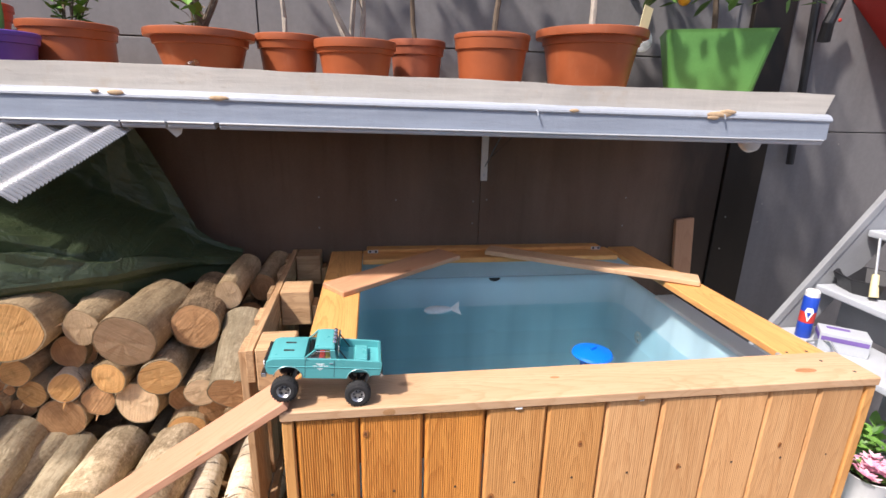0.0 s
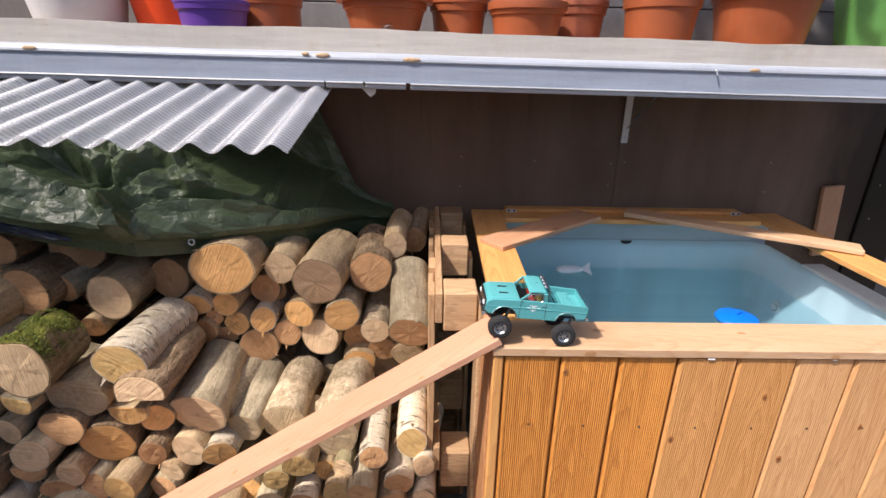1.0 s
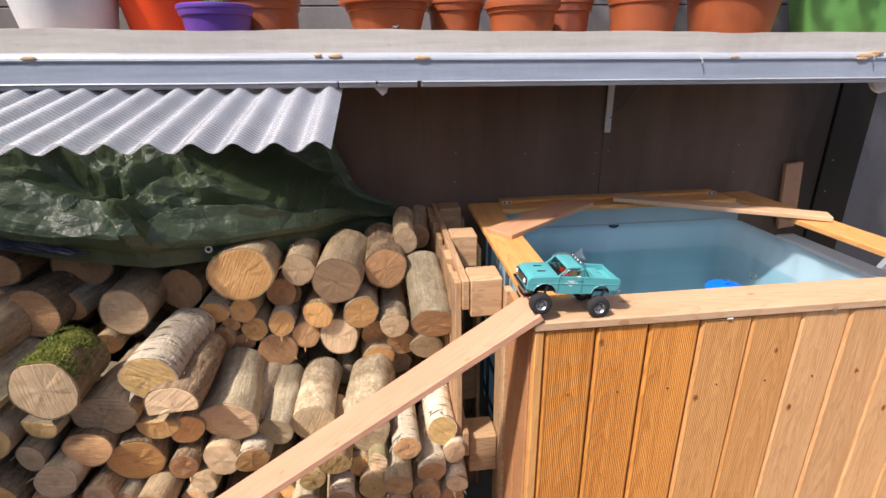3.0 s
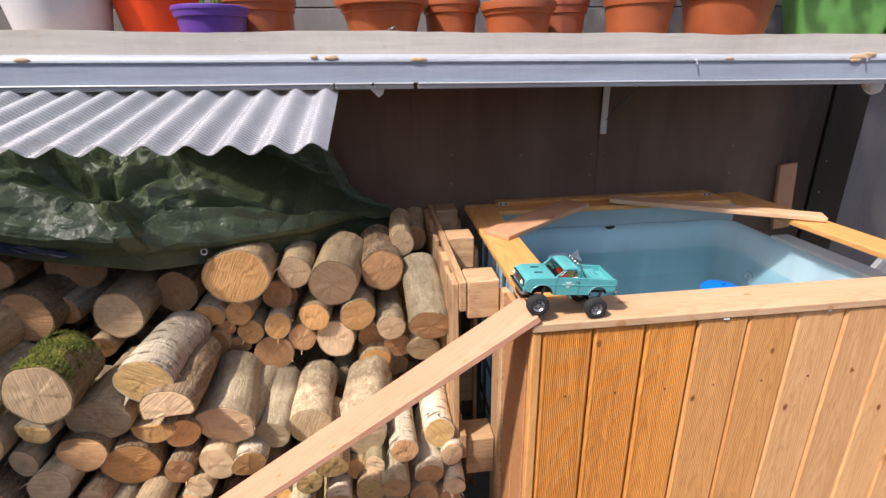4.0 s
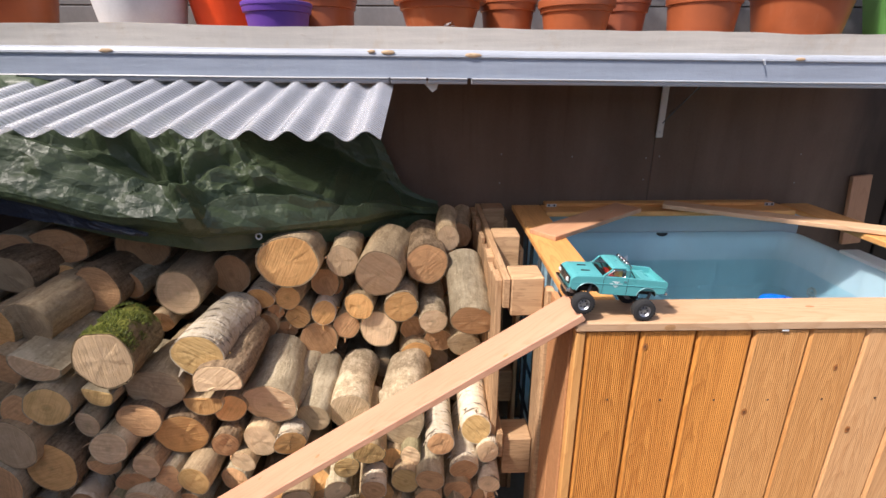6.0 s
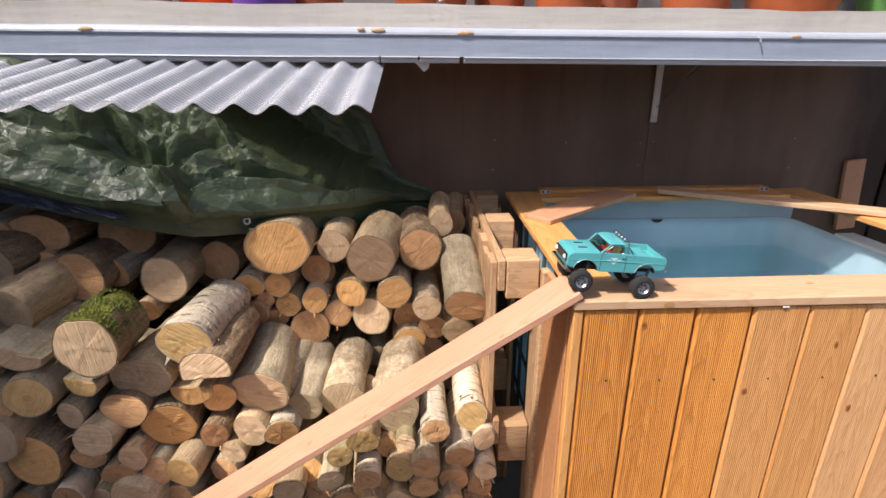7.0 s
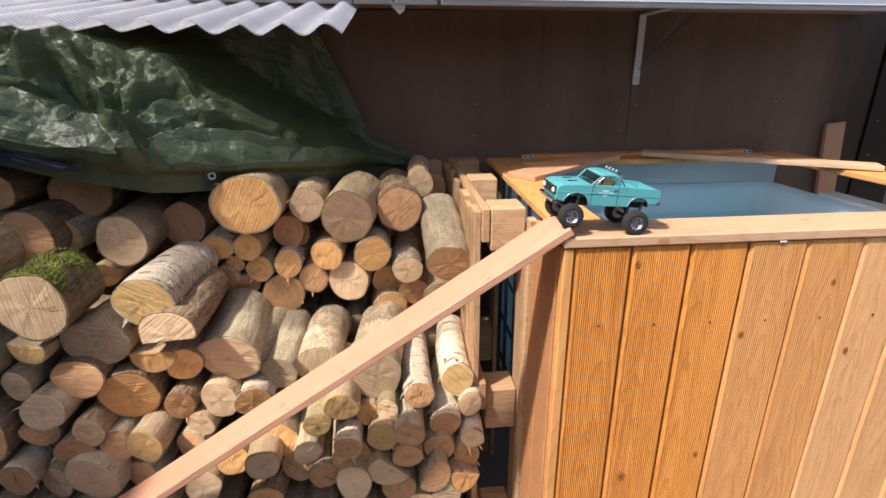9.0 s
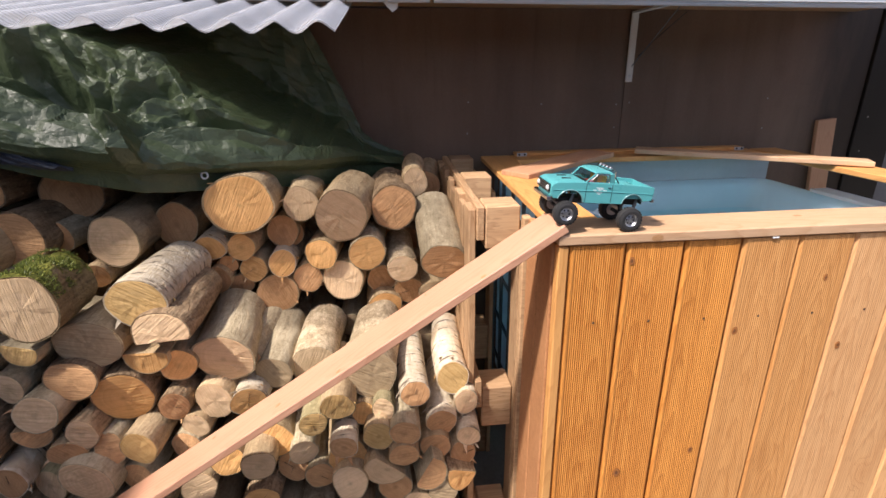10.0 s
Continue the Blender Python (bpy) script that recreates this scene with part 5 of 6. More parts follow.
# rim boards
front_cap = part("front_cap", plank_bm(1.432, 0.130, 0.024, 0.003, 0.0015, 2), CAPWOOD, tub, "pale fresh front cap board", pose(-0.002, 0.063, TOP + 0.004))
part("left_rim", plank_bm(1.02, 0.130, 0.022, 0.003), RIMWOOD, tub, "", pose(0.082, 0.129, TOP - 0.002, 0, 0, 90))
part("right_rim", plank_bm(1.02, 0.130, 0.022, 0.003), RIMWOOD, tub, "", pose(1.346, 0.129, TOP - 0.002, 0, 0, 90.8))
part("back_rim", plank_bm(1.105, 0.13, 0.022, 0.003), RIMWOOD, tub, "", pose(0.150, 1.085, TOP - 0.002))
part("back_lath", plank_bm(1.05, 0.055, 0.014, 0.003), RIMWOOD, tub, "narrow lath on the back rim", pose(0.165, 1.140, TOP + 0.012))
for x in (0.192, 1.19):
    plate = part("corner_plate", box(x - 0.022, x + 0.022, 1.108, 1.1105, TOP - 0.002, TOP + 0.012, 0.0005), ZINC, tub, "small steel fixing plate")
    for dx in (-0.012, 0.012):
        part("bolt", lathe([(0, 0.002), (0.0045, 0.0015), (0.005, 0)], 10), BLACK, plate, "", pose(x + dx, 1.108, TOP + 0.005, 90))
for x, y in ((1.385, 0.028), (1.345, 0.085), (1.30, 0.145), (1.36, 0.145)):
    part("screw_head", lathe([(0, 0.0012), (0.003, 0.001), (0.0042, 0)], 10), BLACK, tub, "", pose(x, y, TOP + (0.004 if y < 0.128 else -0.002)))
for x, z, w in ((0.512, 0.9975, 0.016), (0.804, 0.999, 0.011)):
    part("paint_chip", box(x - w / 2, x + w / 2, -0.0012, 0.002, z - 0.0018, z + 0.0018, 0.0006), WHITEPRINT, tub, "small white chip under the cap board")
part("hinge", box(1.272, 1.296, 0.130, 0.152, TOP - 0.020, TOP - 0.004, 0.002), ZINC, tub)

# inner tank
tank = thing("water_tank", bmesh.new(), TANKIN, "open plastic water tank with pale bluish walls", "tank", TUB)


def tank_mesh():
    """An open box with rounded upright edges and shallow upright ribs in the walls."""
    bm = bmesh.new()
    x0, x1, y0, y1, rad = 0.115, 1.372, 0.104, 1.165, 0.07

    def outline(inset):
        pts = []
        for cx, cy, a0 in ((x1 - rad, y1 - rad, 0), (x0 + rad, y1 - rad, 90), (x0 + rad, y0 + rad, 180), (x1 - rad, y0 + rad, 270)):
            for k in range(9):
                an = radians(a0 + 90 * k / 8)
                pts.append(Vector((cx + (rad - inset) * math.cos(an), cy + (rad - inset) * math.sin(an), 0)))
        full = []
        for p, q in zip(pts, pts[1:] + pts[:1]):
            steps = max(1, round((q - p).length / 0.02))
            full += [p.lerp(q, s / steps) for s in range(steps)]
        return full

    def rib(p):
        on_x = abs(p.y - y0) < 0.03 or abs(p.y - y1) < 0.03
        t = p.x if on_x else p.y
        return 0.004 * max(-0.4, min(0.4, math.sin(t * 2 * math.pi / 0.21))) * 2.5

    mid = Vector(((x0 + x1) / 2, (y0 + y1) / 2, 0))
    rings = []
    for inset, z, ribbed in ((-0.010, 0.874, 0), (-0.004, 0.8755, 0), (0.0, 0.872, 0), (0.003, 0.84, 1), (0.006, 0.20, 1), (0.02, 0.12, 1), (0.05, 0.09, 0)):
        ring = []
        for p in outline(min(inset, 0.06)):
            d = (mid - p).normalized()
            ring.append(bm.verts.new((*(p + d * (rib(p) * ribbed)).xy, z)))
        rings.append(ring)
    for a, b in zip(rings, rings[1:]):
        for k in range(len(a)):
            bm.faces.new((a[k], a[(k + 1) % len(a)], b[(k + 1) % len(a)], b[k]))
    bm.faces.new(rings[-1])
    bmesh.ops.recalc_face_normals(bm, faces=bm.faces[:])
    return bm


_bm = tank_mesh()
_bm.to_mesh(tank.data)
_bm.free()
for _p in tank.data.polygons:
    _p.use_smooth = True
part("outer_shell", box(0.105, 0.110, 0.10, 1.15, GROUND + 0.16, TOP - 0.10, 0.001), TANKOUT, tank, "blue-tinted outer tank wall")
part("overflow_notch", prism([(x, z * 0.6) for x, z in arc(0.0, 0.0, 0.026, 180, 360, 14)], -0.003, 0.003), BLACK, tank, "dark round notch in the tank's edge", pose(0.742, 1.160, 0.873))
fitting = part("inlet_fitting", torus(0.022, 0.006), WHITEPLASTIC, tank, "white round inlet fitting", pose(1.364, 0.948, 0.650, 0, 90))
part("nozzle", lathe([(0, 0.006), (0.008, 0.006), (0.009, 0)], 14), WHITEPLASTIC, fitting, "", pose(0, 0, 0, 180))
WATER_Z = 0.735
water_bm = bmesh.new()
_vs = [water_bm.verts.new((x, y, 0)) for x, y in ((0.118, 0.107), (1.369, 0.107), (1.369, 1.162), (0.118, 1.162))]
water_bm.faces.new(_vs)
thing("water", water_bm, WATER, "still clear blue water in the tank", "water", TUB @ pose(0, 0, WATER_Z), kind="structure")

# pale lining between the tank's edge and the rim
lining = hub("pool_lining", TUB, "pale grey lining boards under the pool rim", "lining")
part("lining_board", box(0.12, 1.40, 1.172, 1.178, 0.80, TOP - 0.025, 0.001), LININGGREY, lining, "bluish grey lining board")

ledge = hub("white_ledge", pose(1.214, 1.39, 0.892), "white plastic board on posts beside the tub", "board")
part("board", box(-0.040, 0.044, -0.36, 0.365, -0.014, 0.0, 0.004, 2), MILKY, ledge)
for y in (-0.32, 0.33):
    part("post", box(0.004, 0.040, y - 0.02, y + 0.02, GROUND - 0.892, -0.0145, 0.002), WHITEPLASTIC, ledge)

cage = hub("tank_cage", TUB, "grey steel tube cage round the tank", "cage")
for i in range(7):
    y = 0.14 + i * 0.165
    part("upright_bar", tube([(0.085, y, GROUND + 0.12), (0.085, y, TOP - 0.05)], 0.008, 8), CAGE, cage)
for z in (0.05, 0.27, 0.49, 0.71, 0.93):
    part("cross_bar", tube([(0.097, 0.12, z), (0.097, 1.15, z)], 0.007, 8), CAGE, cage)
part("diagonal_bar", tube([(0.074, 0.20, 0.90), (0.074, 0.55, 0.30)], 0.006, 8), CAGE, cage)
part("diagonal_bar", tube([(0.074, 0.20, 0.55), (0.074, 0.55, -0.02)], 0.006, 8), CAGE, cage)

# floating things
dispenser = hub("chlorine_float", pose(0.832, 1.572, WATER_Z), "bright blue round floating chlorine dispenser", "pool float")
part("body", lathe([(0.0, -0.05), (0.04, -0.05), (0.045, -0.01), (0.072, -0.004), (0.077, 0.003), (0.072, 0.012), (0.045, 0.020), (0.02, 0.024), (0, 0.024)], 36), BLUEPLASTIC, dispenser, "", None, True)
part("grip", box(-0.018, 0.018, -0.006, 0.006, 0.022, 0.034, 0.003, 2), BLUEPLASTIC, dispenser, "", pose(0, 0, 0, 0, 0, 30))


def fish():
    bm = bmesh.new()
    bmesh.ops.create_uvsphere(bm, u_segments=28, v_segments=12, radius=1)
    for v in bm.verts:
        t = v.co.x
        w = 0.034 * (1 - 0.25 * t)
        v.co = (t * 0.065, v.co.y * w * 0.6, v.co.z * 0.012)
    tail = prism([(0.055, -0.006), (0.10, -0.034), (0.092, 0.0), (0.10, 0.034), (0.055, 0.006)], -0.003, 0.003)
    return add(bm, tail, pose(0, 0, 0, 90))


thing("floating_fish", fish(), FISHWHITE, "pale fish-shaped float lying in the water", "float", pose(0.300, 2.000, WATER_Z + 0.018, 40, 0, 3), True)


# ---- loose boards ----
def board(name, ends, width, thick, mat, label, seed=1, roll=0.0):
    """A loose board whose top centre line runs between two points."""
    p, q = Vector(ends[0]), Vector(ends[1])
    d = q - p
    m = Matrix.Translation(p) @ d.to_track_quat("X", "Z").to_matrix().to_4x4() @ pose(0, 0, 0, roll)
    return thing(name, plank_bm(d.length, width, thick, 0.0025, 0.002, seed), mat, label, "board", m)


board("loose_board", ((-0.125, 1.585, TOP + 0.017), (0.330, 1.93, TOP + 0.026)), 0.125, 0.019, SHADEPLANK, "pinkish planed board lying across the tub's corner", 3)
board("loose_board", ((1.208, 1.552, TOP + 0.020), (0.500, 1.962, TOP + 0.030)), 0.085, 0.019, CAPWOOD, "pale narrow board lying across the tub's corner", 4)
thing("offcut_board", plank_bm(0.337, 0.092, 0.022, 0.002, 0.002, 5), SHADEPLANK, "short board leaning against the wall", "board", pose(1.527, 2.085, 0.80, 0, -6.0) @ UPRIGHT)
SL = math.tan(radians(33.1))
ramp = board("ramp_plank", ((-0.182, 0.968, 1.050), (-0.182 - 1.245 / SL, 0.968, 1.050 - 1.245)), 0.124, 0.020, RAMPWOOD, "long planed plank leaning as a ramp on the tub's corner", 6)
for d, y, r in ((0.211, 0.050, 0.0055), (0.617, 0.046, 0.0050), (0.80, 0.020, 0.0060), (1.02, -0.030, 0.0045), (0.36, -0.045, 0.003)):
    part("knot", lathe([(0, 0.0006), (r * 0.7, 0.0005), (r, 0.0)], 14, 0.2, d), KNOTWOOD, ramp, "small dark knot", pose(d, y, 0.0005) @ Matrix.Diagonal((1.3, 1, 1, 1)))
for x, y, z, a, b in ((0.226, 0.0, TOP - 0.010, 0.014, 0.008), (0.80, -0.001, TOP - 0.012, 0.009, 0.006)):
    part("knot", lathe([(0, 0.0006), (0.7, 0.0005), (1, 0.0)], 18, 0.15, x), KNOTWOOD, tub, "brown knot on the cap's edge", pose(x, y - 0.0025, z, 90) @ Matrix.Diagonal((a, b, 1, 1)))
for x, y, a, b in ((1.262, 0.045, 0.030, 0.010), (0.62, 0.075, 0.012, 0.005)):
    part("knot", lathe([(0, 0.0010), (0.7, 0.0008), (1, 0.0)], 20, 0.12, x), POSTWOOD, tub, "brown knot in the cap board", pose(x, y, TOP + 0.0044) @ Matrix.Diagonal((a, b, 1, 1)))

# knots in the cladding boards: a ring of darker wood with a dark heart
for x, z, r in ((0.461, 0.756, 0.0095), (0.174, 0.955, 0.0085), (0.668, 0.888, 0.0075), (0.752, 0.696, 0.0090), (0.204, 0.339, 0.0120), (0.404, 0.397, 0.0080), (0.93, 0.80, 0.0075), (1.06, 0.66, 0.0090), (1.20, 0.84, 0.0070)):
    ring = part("knot", lathe([(0, 0.0004), (0.85, 0.0003), (1, -0.0002)], 20, 0.14, x * 9), BOARDKNOT, tub, "brown knot ring", pose(x, 0.0038, z, 90) @ Matrix.Diagonal((r * 0.8, r * 1.2, 1, 1)))
    part("knot_heart", lathe([(0, 0.0008), (0.40, 0.0006), (0.5, 0.0002)], 14, 0.2, x * 5), KNOTHEART, ring)


# ---- toy truck ----
def toy_truck(m):
    t = hub("toy_truck", m, "turquoise model pickup truck with big off-road tyres", "toy truck")
    hw = 0.046
    back = Matrix.Translation((-0.0075, 0, 0.0))
    fit_m = Matrix.Translation((-0.07, 0, 0.030)) @ pose(0, 0, 0, 0, -3.5) @ Matrix.Translation((0.07, 0, -0.030)) @ Matrix.Translation((-0.0110, 0, 0.0085)) @ Matrix.Diagonal((0.840, 1.06, 0.80, 1.0))
    # full side silhouette: nose, hood line, belt, bed, then back along the sill through both wheel arches
    side_line = [(-0.205, 0.036), (-0.2105, 0.044), (-0.2135, 0.056), (-0.2125, 0.066), (-0.2075, 0.0745), (-0.197, 0.0795), (-0.160, 0.0818), (-0.112, 0.0830), (-0.030, 0.0815), (0.061, 0.0770), (0.0665, 0.0730), (0.0655, 0.052), (0.062, 0.038)]
    side_line += [(0.045, 0.036)] + arc(0.0104, 0.0250, 0.0285, 20, 178, 14) + [(-0.028, 0.026), (-0.118, 0.026)] + arc(-0.160, 0.0270, 0.0345, 2, 165, 16) + [(-0.199, 0.036)]
    body = part("body", box(-0.108, 0.060, -hw + 0.005, hw - 0.005, 0.040, 0.060, 0.002), TEAL, t, "turquoise painted pickup body", fit_m)
    hood = part("hood", prism([(-0.2095, 0.048), (-0.2125, 0.060), (-0.2105, 0.0705), (-0.2050, 0.0775), (-0.1950, 0.0818), (-0.160, 0.0845), (-0.122, 0.0850), (-0.117, 0.060)], -hw + 0.0040, hw - 0.0040, 0.0060), TEAL, body, "", None, True)
    for y in (-0.016, 0.016):
        part("hood_vent", box(-0.176, -0.150, y - 0.0022, y + 0.0022, 0.0830, 0.0866, 0.001), BLACK, hood, "black hood vent")
    for side in (-1, 1):
        y0, y1 = sorted((side * hw, side * (hw - 0.005)))
        part("side_panel", prism(side_line, y0, y1, 0.0014), TEAL, body)
        for x in (-0.1200, -0.0500):
            part("door_gap", box(x - 0.0005, x + 0.0005, side * hw - 0.0004, side * hw + 0.0004, 0.030, 0.0795), BLACK, body)
        part("crease_line", tube([(-0.208, side * hw, 0.0595), (-0.10, side * (hw + 0.0003), 0.0600), (0.062, side * hw, 0.0570)], 0.0011, 6), TEAL, body)
        part("door_handle", box(-0.063, -0.054, side * hw - 0.0016, side * hw + 0.0016, 0.0695, 0.0720, 0.0005), CHROME, body)
        part("side_mirror", box(-0.1215, -0.1180, side * (hw + 0.001) - 0.002, side * (hw + 0.001) + 0.002, 0.0835, 0.0870, 0.001), CHROME, body)
        for k, (dx, w, z) in enumerate(((0.0, 0.020, 0.0690), (0.001, 0.014, 0.0660), (-0.013, 0.010, 0.0625), (0.001, 0.009, 0.0625), (0.014, 0.010, 0.0625), (0.0, 0.030, 0.0590), (0.0, 0.014, 0.0555), (0.0, 0.006, 0.0520))):
            part("door_print", box(-0.084 + dx - w / 2, -0.084 + dx + w / 2, side * hw - 0.0004, side * hw + 0.0004, z - 0.0007, z + 0.0007), WHITEPRINT, body, "white printed emblem bar")
        for cx, r, a0, a1 in ((0.0104, 0.0290, 16, 176), (-0.160, 0.0350, 2, 165)):
            part("arch_trim", tube([(x, side * (hw + 0.0004), z) for x, z in arc(cx, 0.0260, r, a0, a1, 16)], 0.0013, 6), ARCHTRIM, body, "dull silver wheel-arch trim")
        for cx, r in ((0.0104, 0.0285), (-0.160, 0.0345)):
            inner0, inner1 = sorted((side * (hw - 0.006), side * (hw - 0.020)))
            part("wheel_well", prism(arc(cx, 0.0262, r + 0.002, 0, 180, 12) + arc(cx, 0.0262, r - 0.001, 180, 0, 12), inner0, inner1), BLACK, body)
    part("tailgate", prism([(0.058, 0.045), (0.058, 0.0768), (0.0645, 0.0735), (0.0640, 0.045)], -hw + 0.005, hw - 0.005, 0.0008), TEAL, body)
    part("bed_wall", box(-0.050, -0.045, -hw + 0.005, hw - 0.005, 0.0565, 0.0815, 0.0008), TEAL, body)
    part("tool_box", box(-0.002, 0.030, -0.030, 0.030, 0.0600, 0.0735, 0.002), TEAL, body)
    part("front_panel", box(-0.212, -0.205, -hw + 0.005, hw - 0.005, 0.040, 0.070, 0.001), TEAL, body)
    # cab
    cab_m = fit_m @ back @ Matrix.Translation((-0.112, 0, 0.083)) @ Matrix.Diagonal((0.88, 1.0, 0.78, 1.0)) @ Matrix.Translation((0.112, 0, -0.083))
    roof = part("roof", prism([(-0.0905, 0.1130), (-0.0880, 0.1168), (-0.080, 0.1200), (-0.062, 0.1215), (-0.042, 0.1205), (-0.0350, 0.1175), (-0.0335, 0.1120), (-0.088, 0.1105)], -hw + 0.0045, hw - 0.0045, 0.0034), TEAL, t, "turquoise cab roof", cab_m, True)
    for side in (-1, 1):
        yo = side * (hw - 0.0045)
        lean_in = Matrix.Translation((0, yo, 0.082)) @ pose(0, 0, 0, -side * 6) @ Matrix.Translation((0, -yo, -0.082))
        y0, y1 = sorted((yo + side * 0.002, yo - side * 0.002))
        part("windscreen_pillar", prism([(-0.1155, 0.083), (-0.1105, 0.083), (-0.0855, 0.1125), (-0.0900, 0.1140)], y0, y1, 0.0006), TEAL, roof, "", lean_in)
        part("rear_pillar", prism([(-0.0440, 0.081), (-0.0295, 0.081), (-0.0335, 0.1150), (-0.0470, 0.1150)], y0, y1, 0.0010), TEAL, roof, "", lean_in)
        frame_line = [(-0.1045, 0.0838), (-0.0840, 0.1110), (-0.0475, 0.1115), (-0.0445, 0.0838), (-0.1045, 0.0838)]
        part("window_frame", tube([(x, yo + side * 0.0016, z) for x, z in frame_line], 0.0011, 6), CHROME, roof, "thin chrome window frame", lean_in)
        part("quarter_bar", tube([(-0.0865, yo + side * 0.0012, 0.0838), (-0.0800, yo + side * 0.0012, 0.1110)], 0.0009, 6), CHROME, roof, "", lean_in)
        part("side_window", prism([(-0.1040, 0.0838), (-0.0838, 0.1110), (-0.0478, 0.1112), (-0.0448, 0.0838)], yo - 0.0004, yo + 0.0004), GLASS, roof, "clear side window", lean_in)
        part("seat", box(-0.060, -0.046, side * 0.020 - 0.013, side * 0.020 + 0.013, 0.066, 0.104, 0.004, 2), YELLOWPLASTIC, t, "yellow bucket seat", cab_m)
    part("windscreen", prism([(-0.1135, 0.0840), (-0.1127, 0.0840), (-0.0880, 0.1120), (-0.0888, 0.1120)], -hw + 0.008, hw - 0.008), GLASS, roof, "clear sloping windscreen")
    part("rear_window", box(-0.0335, -0.0327, -hw + 0.010, hw - 0.010, 0.084, 0.112), GLASS, roof)
    part("steering_wheel", torus(0.008, 0.0014, 14, 6), BLACK, t, "", cab_m @ pose(-0.090, 0.020, 0.088, 0, 60))
    part("dashboard", box(-0.108, -0.097, -hw + 0.007, hw - 0.007, 0.068, 0.082, 0.002), BLACK, t, "black dashboard", cab_m)
    part("seat_cushion", box(-0.078, -0.060, -0.034, 0.034, 0.062, 0.072, 0.003, 2), REDPLASTIC, t, "red seat cushion", cab_m)
    part("cab_floor", box(-0.108, -0.036, -hw + 0.005, hw - 0.005, 0.0602, 0.0630), BLACK, t, "", cab_m)
    # lights and chrome
    light_bar = part("light_bar", tube([(-0.026, -0.034, 0.122), (-0.026, 0.034, 0.122)], 0.0022, 8), CHROME, t, "chrome roll bar lamps", cab_m)
    for i in range(4):
        part("lamp", lathe([(0, 0.0), (0.0055, 0.0), (0.0068, 0.003), (0.0068, 0.008), (0.004, 0.011), (0, 0.011)], 14), CHROME, light_bar, "", pose(-0.032, -0.024 + i * 0.016, 0.1275, 0, -70))
    for side in (-1, 1):
        part("roll_bar", tube([(-0.024, side * 0.034, 0.060), (-0.025, side * 0.034, 0.121)], 0.0024, 8), CHROME, light_bar)
        part("roll_brace", tube([(-0.025, side * 0.032, 0.108), (0.004, side * 0.032, 0.062)], 0.0018, 6), BLACK, light_bar)
    grille = part("grille", box(-0.2165, -0.2110, -0.038, 0.038, 0.050, 0.072, 0.001), BLACK, t, "dark grille", fit_m)
    for z in (0.0515, 0.058, 0.0645, 0.071):
        part("grille_bar", box(-0.2182, -0.2155, -0.039, 0.039, z - 0.001, z + 0.001, 0.0004), CHROME, grille)
    for side in (-1, 1):
        part("headlight", lathe([(0, 0.003), (0.005, 0.0022), (0.0068, 0), (0.0068, -0.003)], 16), WHITEMETAL, grille, "round clear headlight", pose(-0.2178, side * 0.031, 0.0612, 0, -90))
    part("front_bumper", prism([(-0.222, 0.030), (-0.223, 0.040), (-0.212, 0.041), (-0.210, 0.030)], -hw - 0.002, hw + 0.002, 0.0012), CHROME, t, "chrome front bumper", fit_m)
    part("rear_bumper", prism([(0.063, 0.034), (0.063, 0.043), (0.070, 0.042), (0.070, 0.034)], -hw, hw, 0.001), CHROME, t, "chrome rear bumper", fit_m)
    for side in (-1, 1):
        part("tail_lamp", box(0.0615, 0.0655, side * 0.040 - 0.004, side * 0.040 + 0.004, 0.047, 0.060, 0.001), REDPLASTIC, t, "red tail lamp", fit_m)
    # chassis
    part("chassis", box(-0.185, 0.045, -0.016, 0.016, 0.016, 0.033, 0.002), BLACK, t, "black chassis with running gear", fit_m)
    for x in (0.0, -0.150):
        part("axle", tube([(x, -0.044, 0.0), (x, 0.044, 0.0)], 0.0045, 8), BLACK, t)
        for side in (-1, 1):
            part("shock_absorber", tube([(x + 0.012, side * 0.027, 0.004), (x + 0.020, side * 0.024, 0.040)], 0.0036, 8), CAGE, t)
    # wheels
    shrink = Matrix.Diagonal((0.865, 0.865, 0.88, 1.0))
    for x in (0.0, -0.150):
        for side in (-1, 1):
            hub_m = pose(x, side * 0.049, 0, 90 if side < 0 else -90) @ shrink
            prof = [(0.0165, -0.0125), (0.024, -0.013), (0.0292, -0.0105), (0.0312, -0.006), (0.0318, 0.0), (0.0312, 0.006), (0.0292, 0.0105), (0.024, 0.013), (0.0165, 0.0125)]
            bm = lathe(prof, 40)
            for k in range(24):
                an = 2 * math.pi * k / 24
                for z, off in ((-0.006, 0.0), (0.006, 0.13)):
                    lug = box(-0.0022, 0.0022, -0.0052, 0.0052, -0.0014, 0.0004, 0.0005)
                    add(bm, lug, pose(0, 0, z) @ Matrix.Rotation(an + off, 4, "Z") @ Matrix.Translation((0.0308, 0, 0)) @ pose(0, 0, 0, 0, 90, 0) @ pose(0, 0, 0, 0, 0, 90 + (15 if z > 0 else -15)))
            tyre = part("tyre", bm, RUBBER, t, "chunky black off-road tyre", hub_m)
            part("wheel_rim", lathe([(0, 0.0095), (0.005, 0.0095), (0.006, 0.006), (0.0125, 0.0045), (0.0145, 0.010), (0.0168, 0.0115), (0.0172, -0.011), (0, -0.011)], 28), RIMMETAL, tyre, "silver wheel rim", None, True)
            for k in range(6):
                an = 2 * math.pi * k / 6
                part("rim_hole", lathe([(0, 0.0012), (0.0022, 0.0008), (0.0024, 0)], 8), BLACK, tyre, "", pose(0.0093 * math.cos(an), 0.0093 * math.sin(an), 0.0052))
    return t


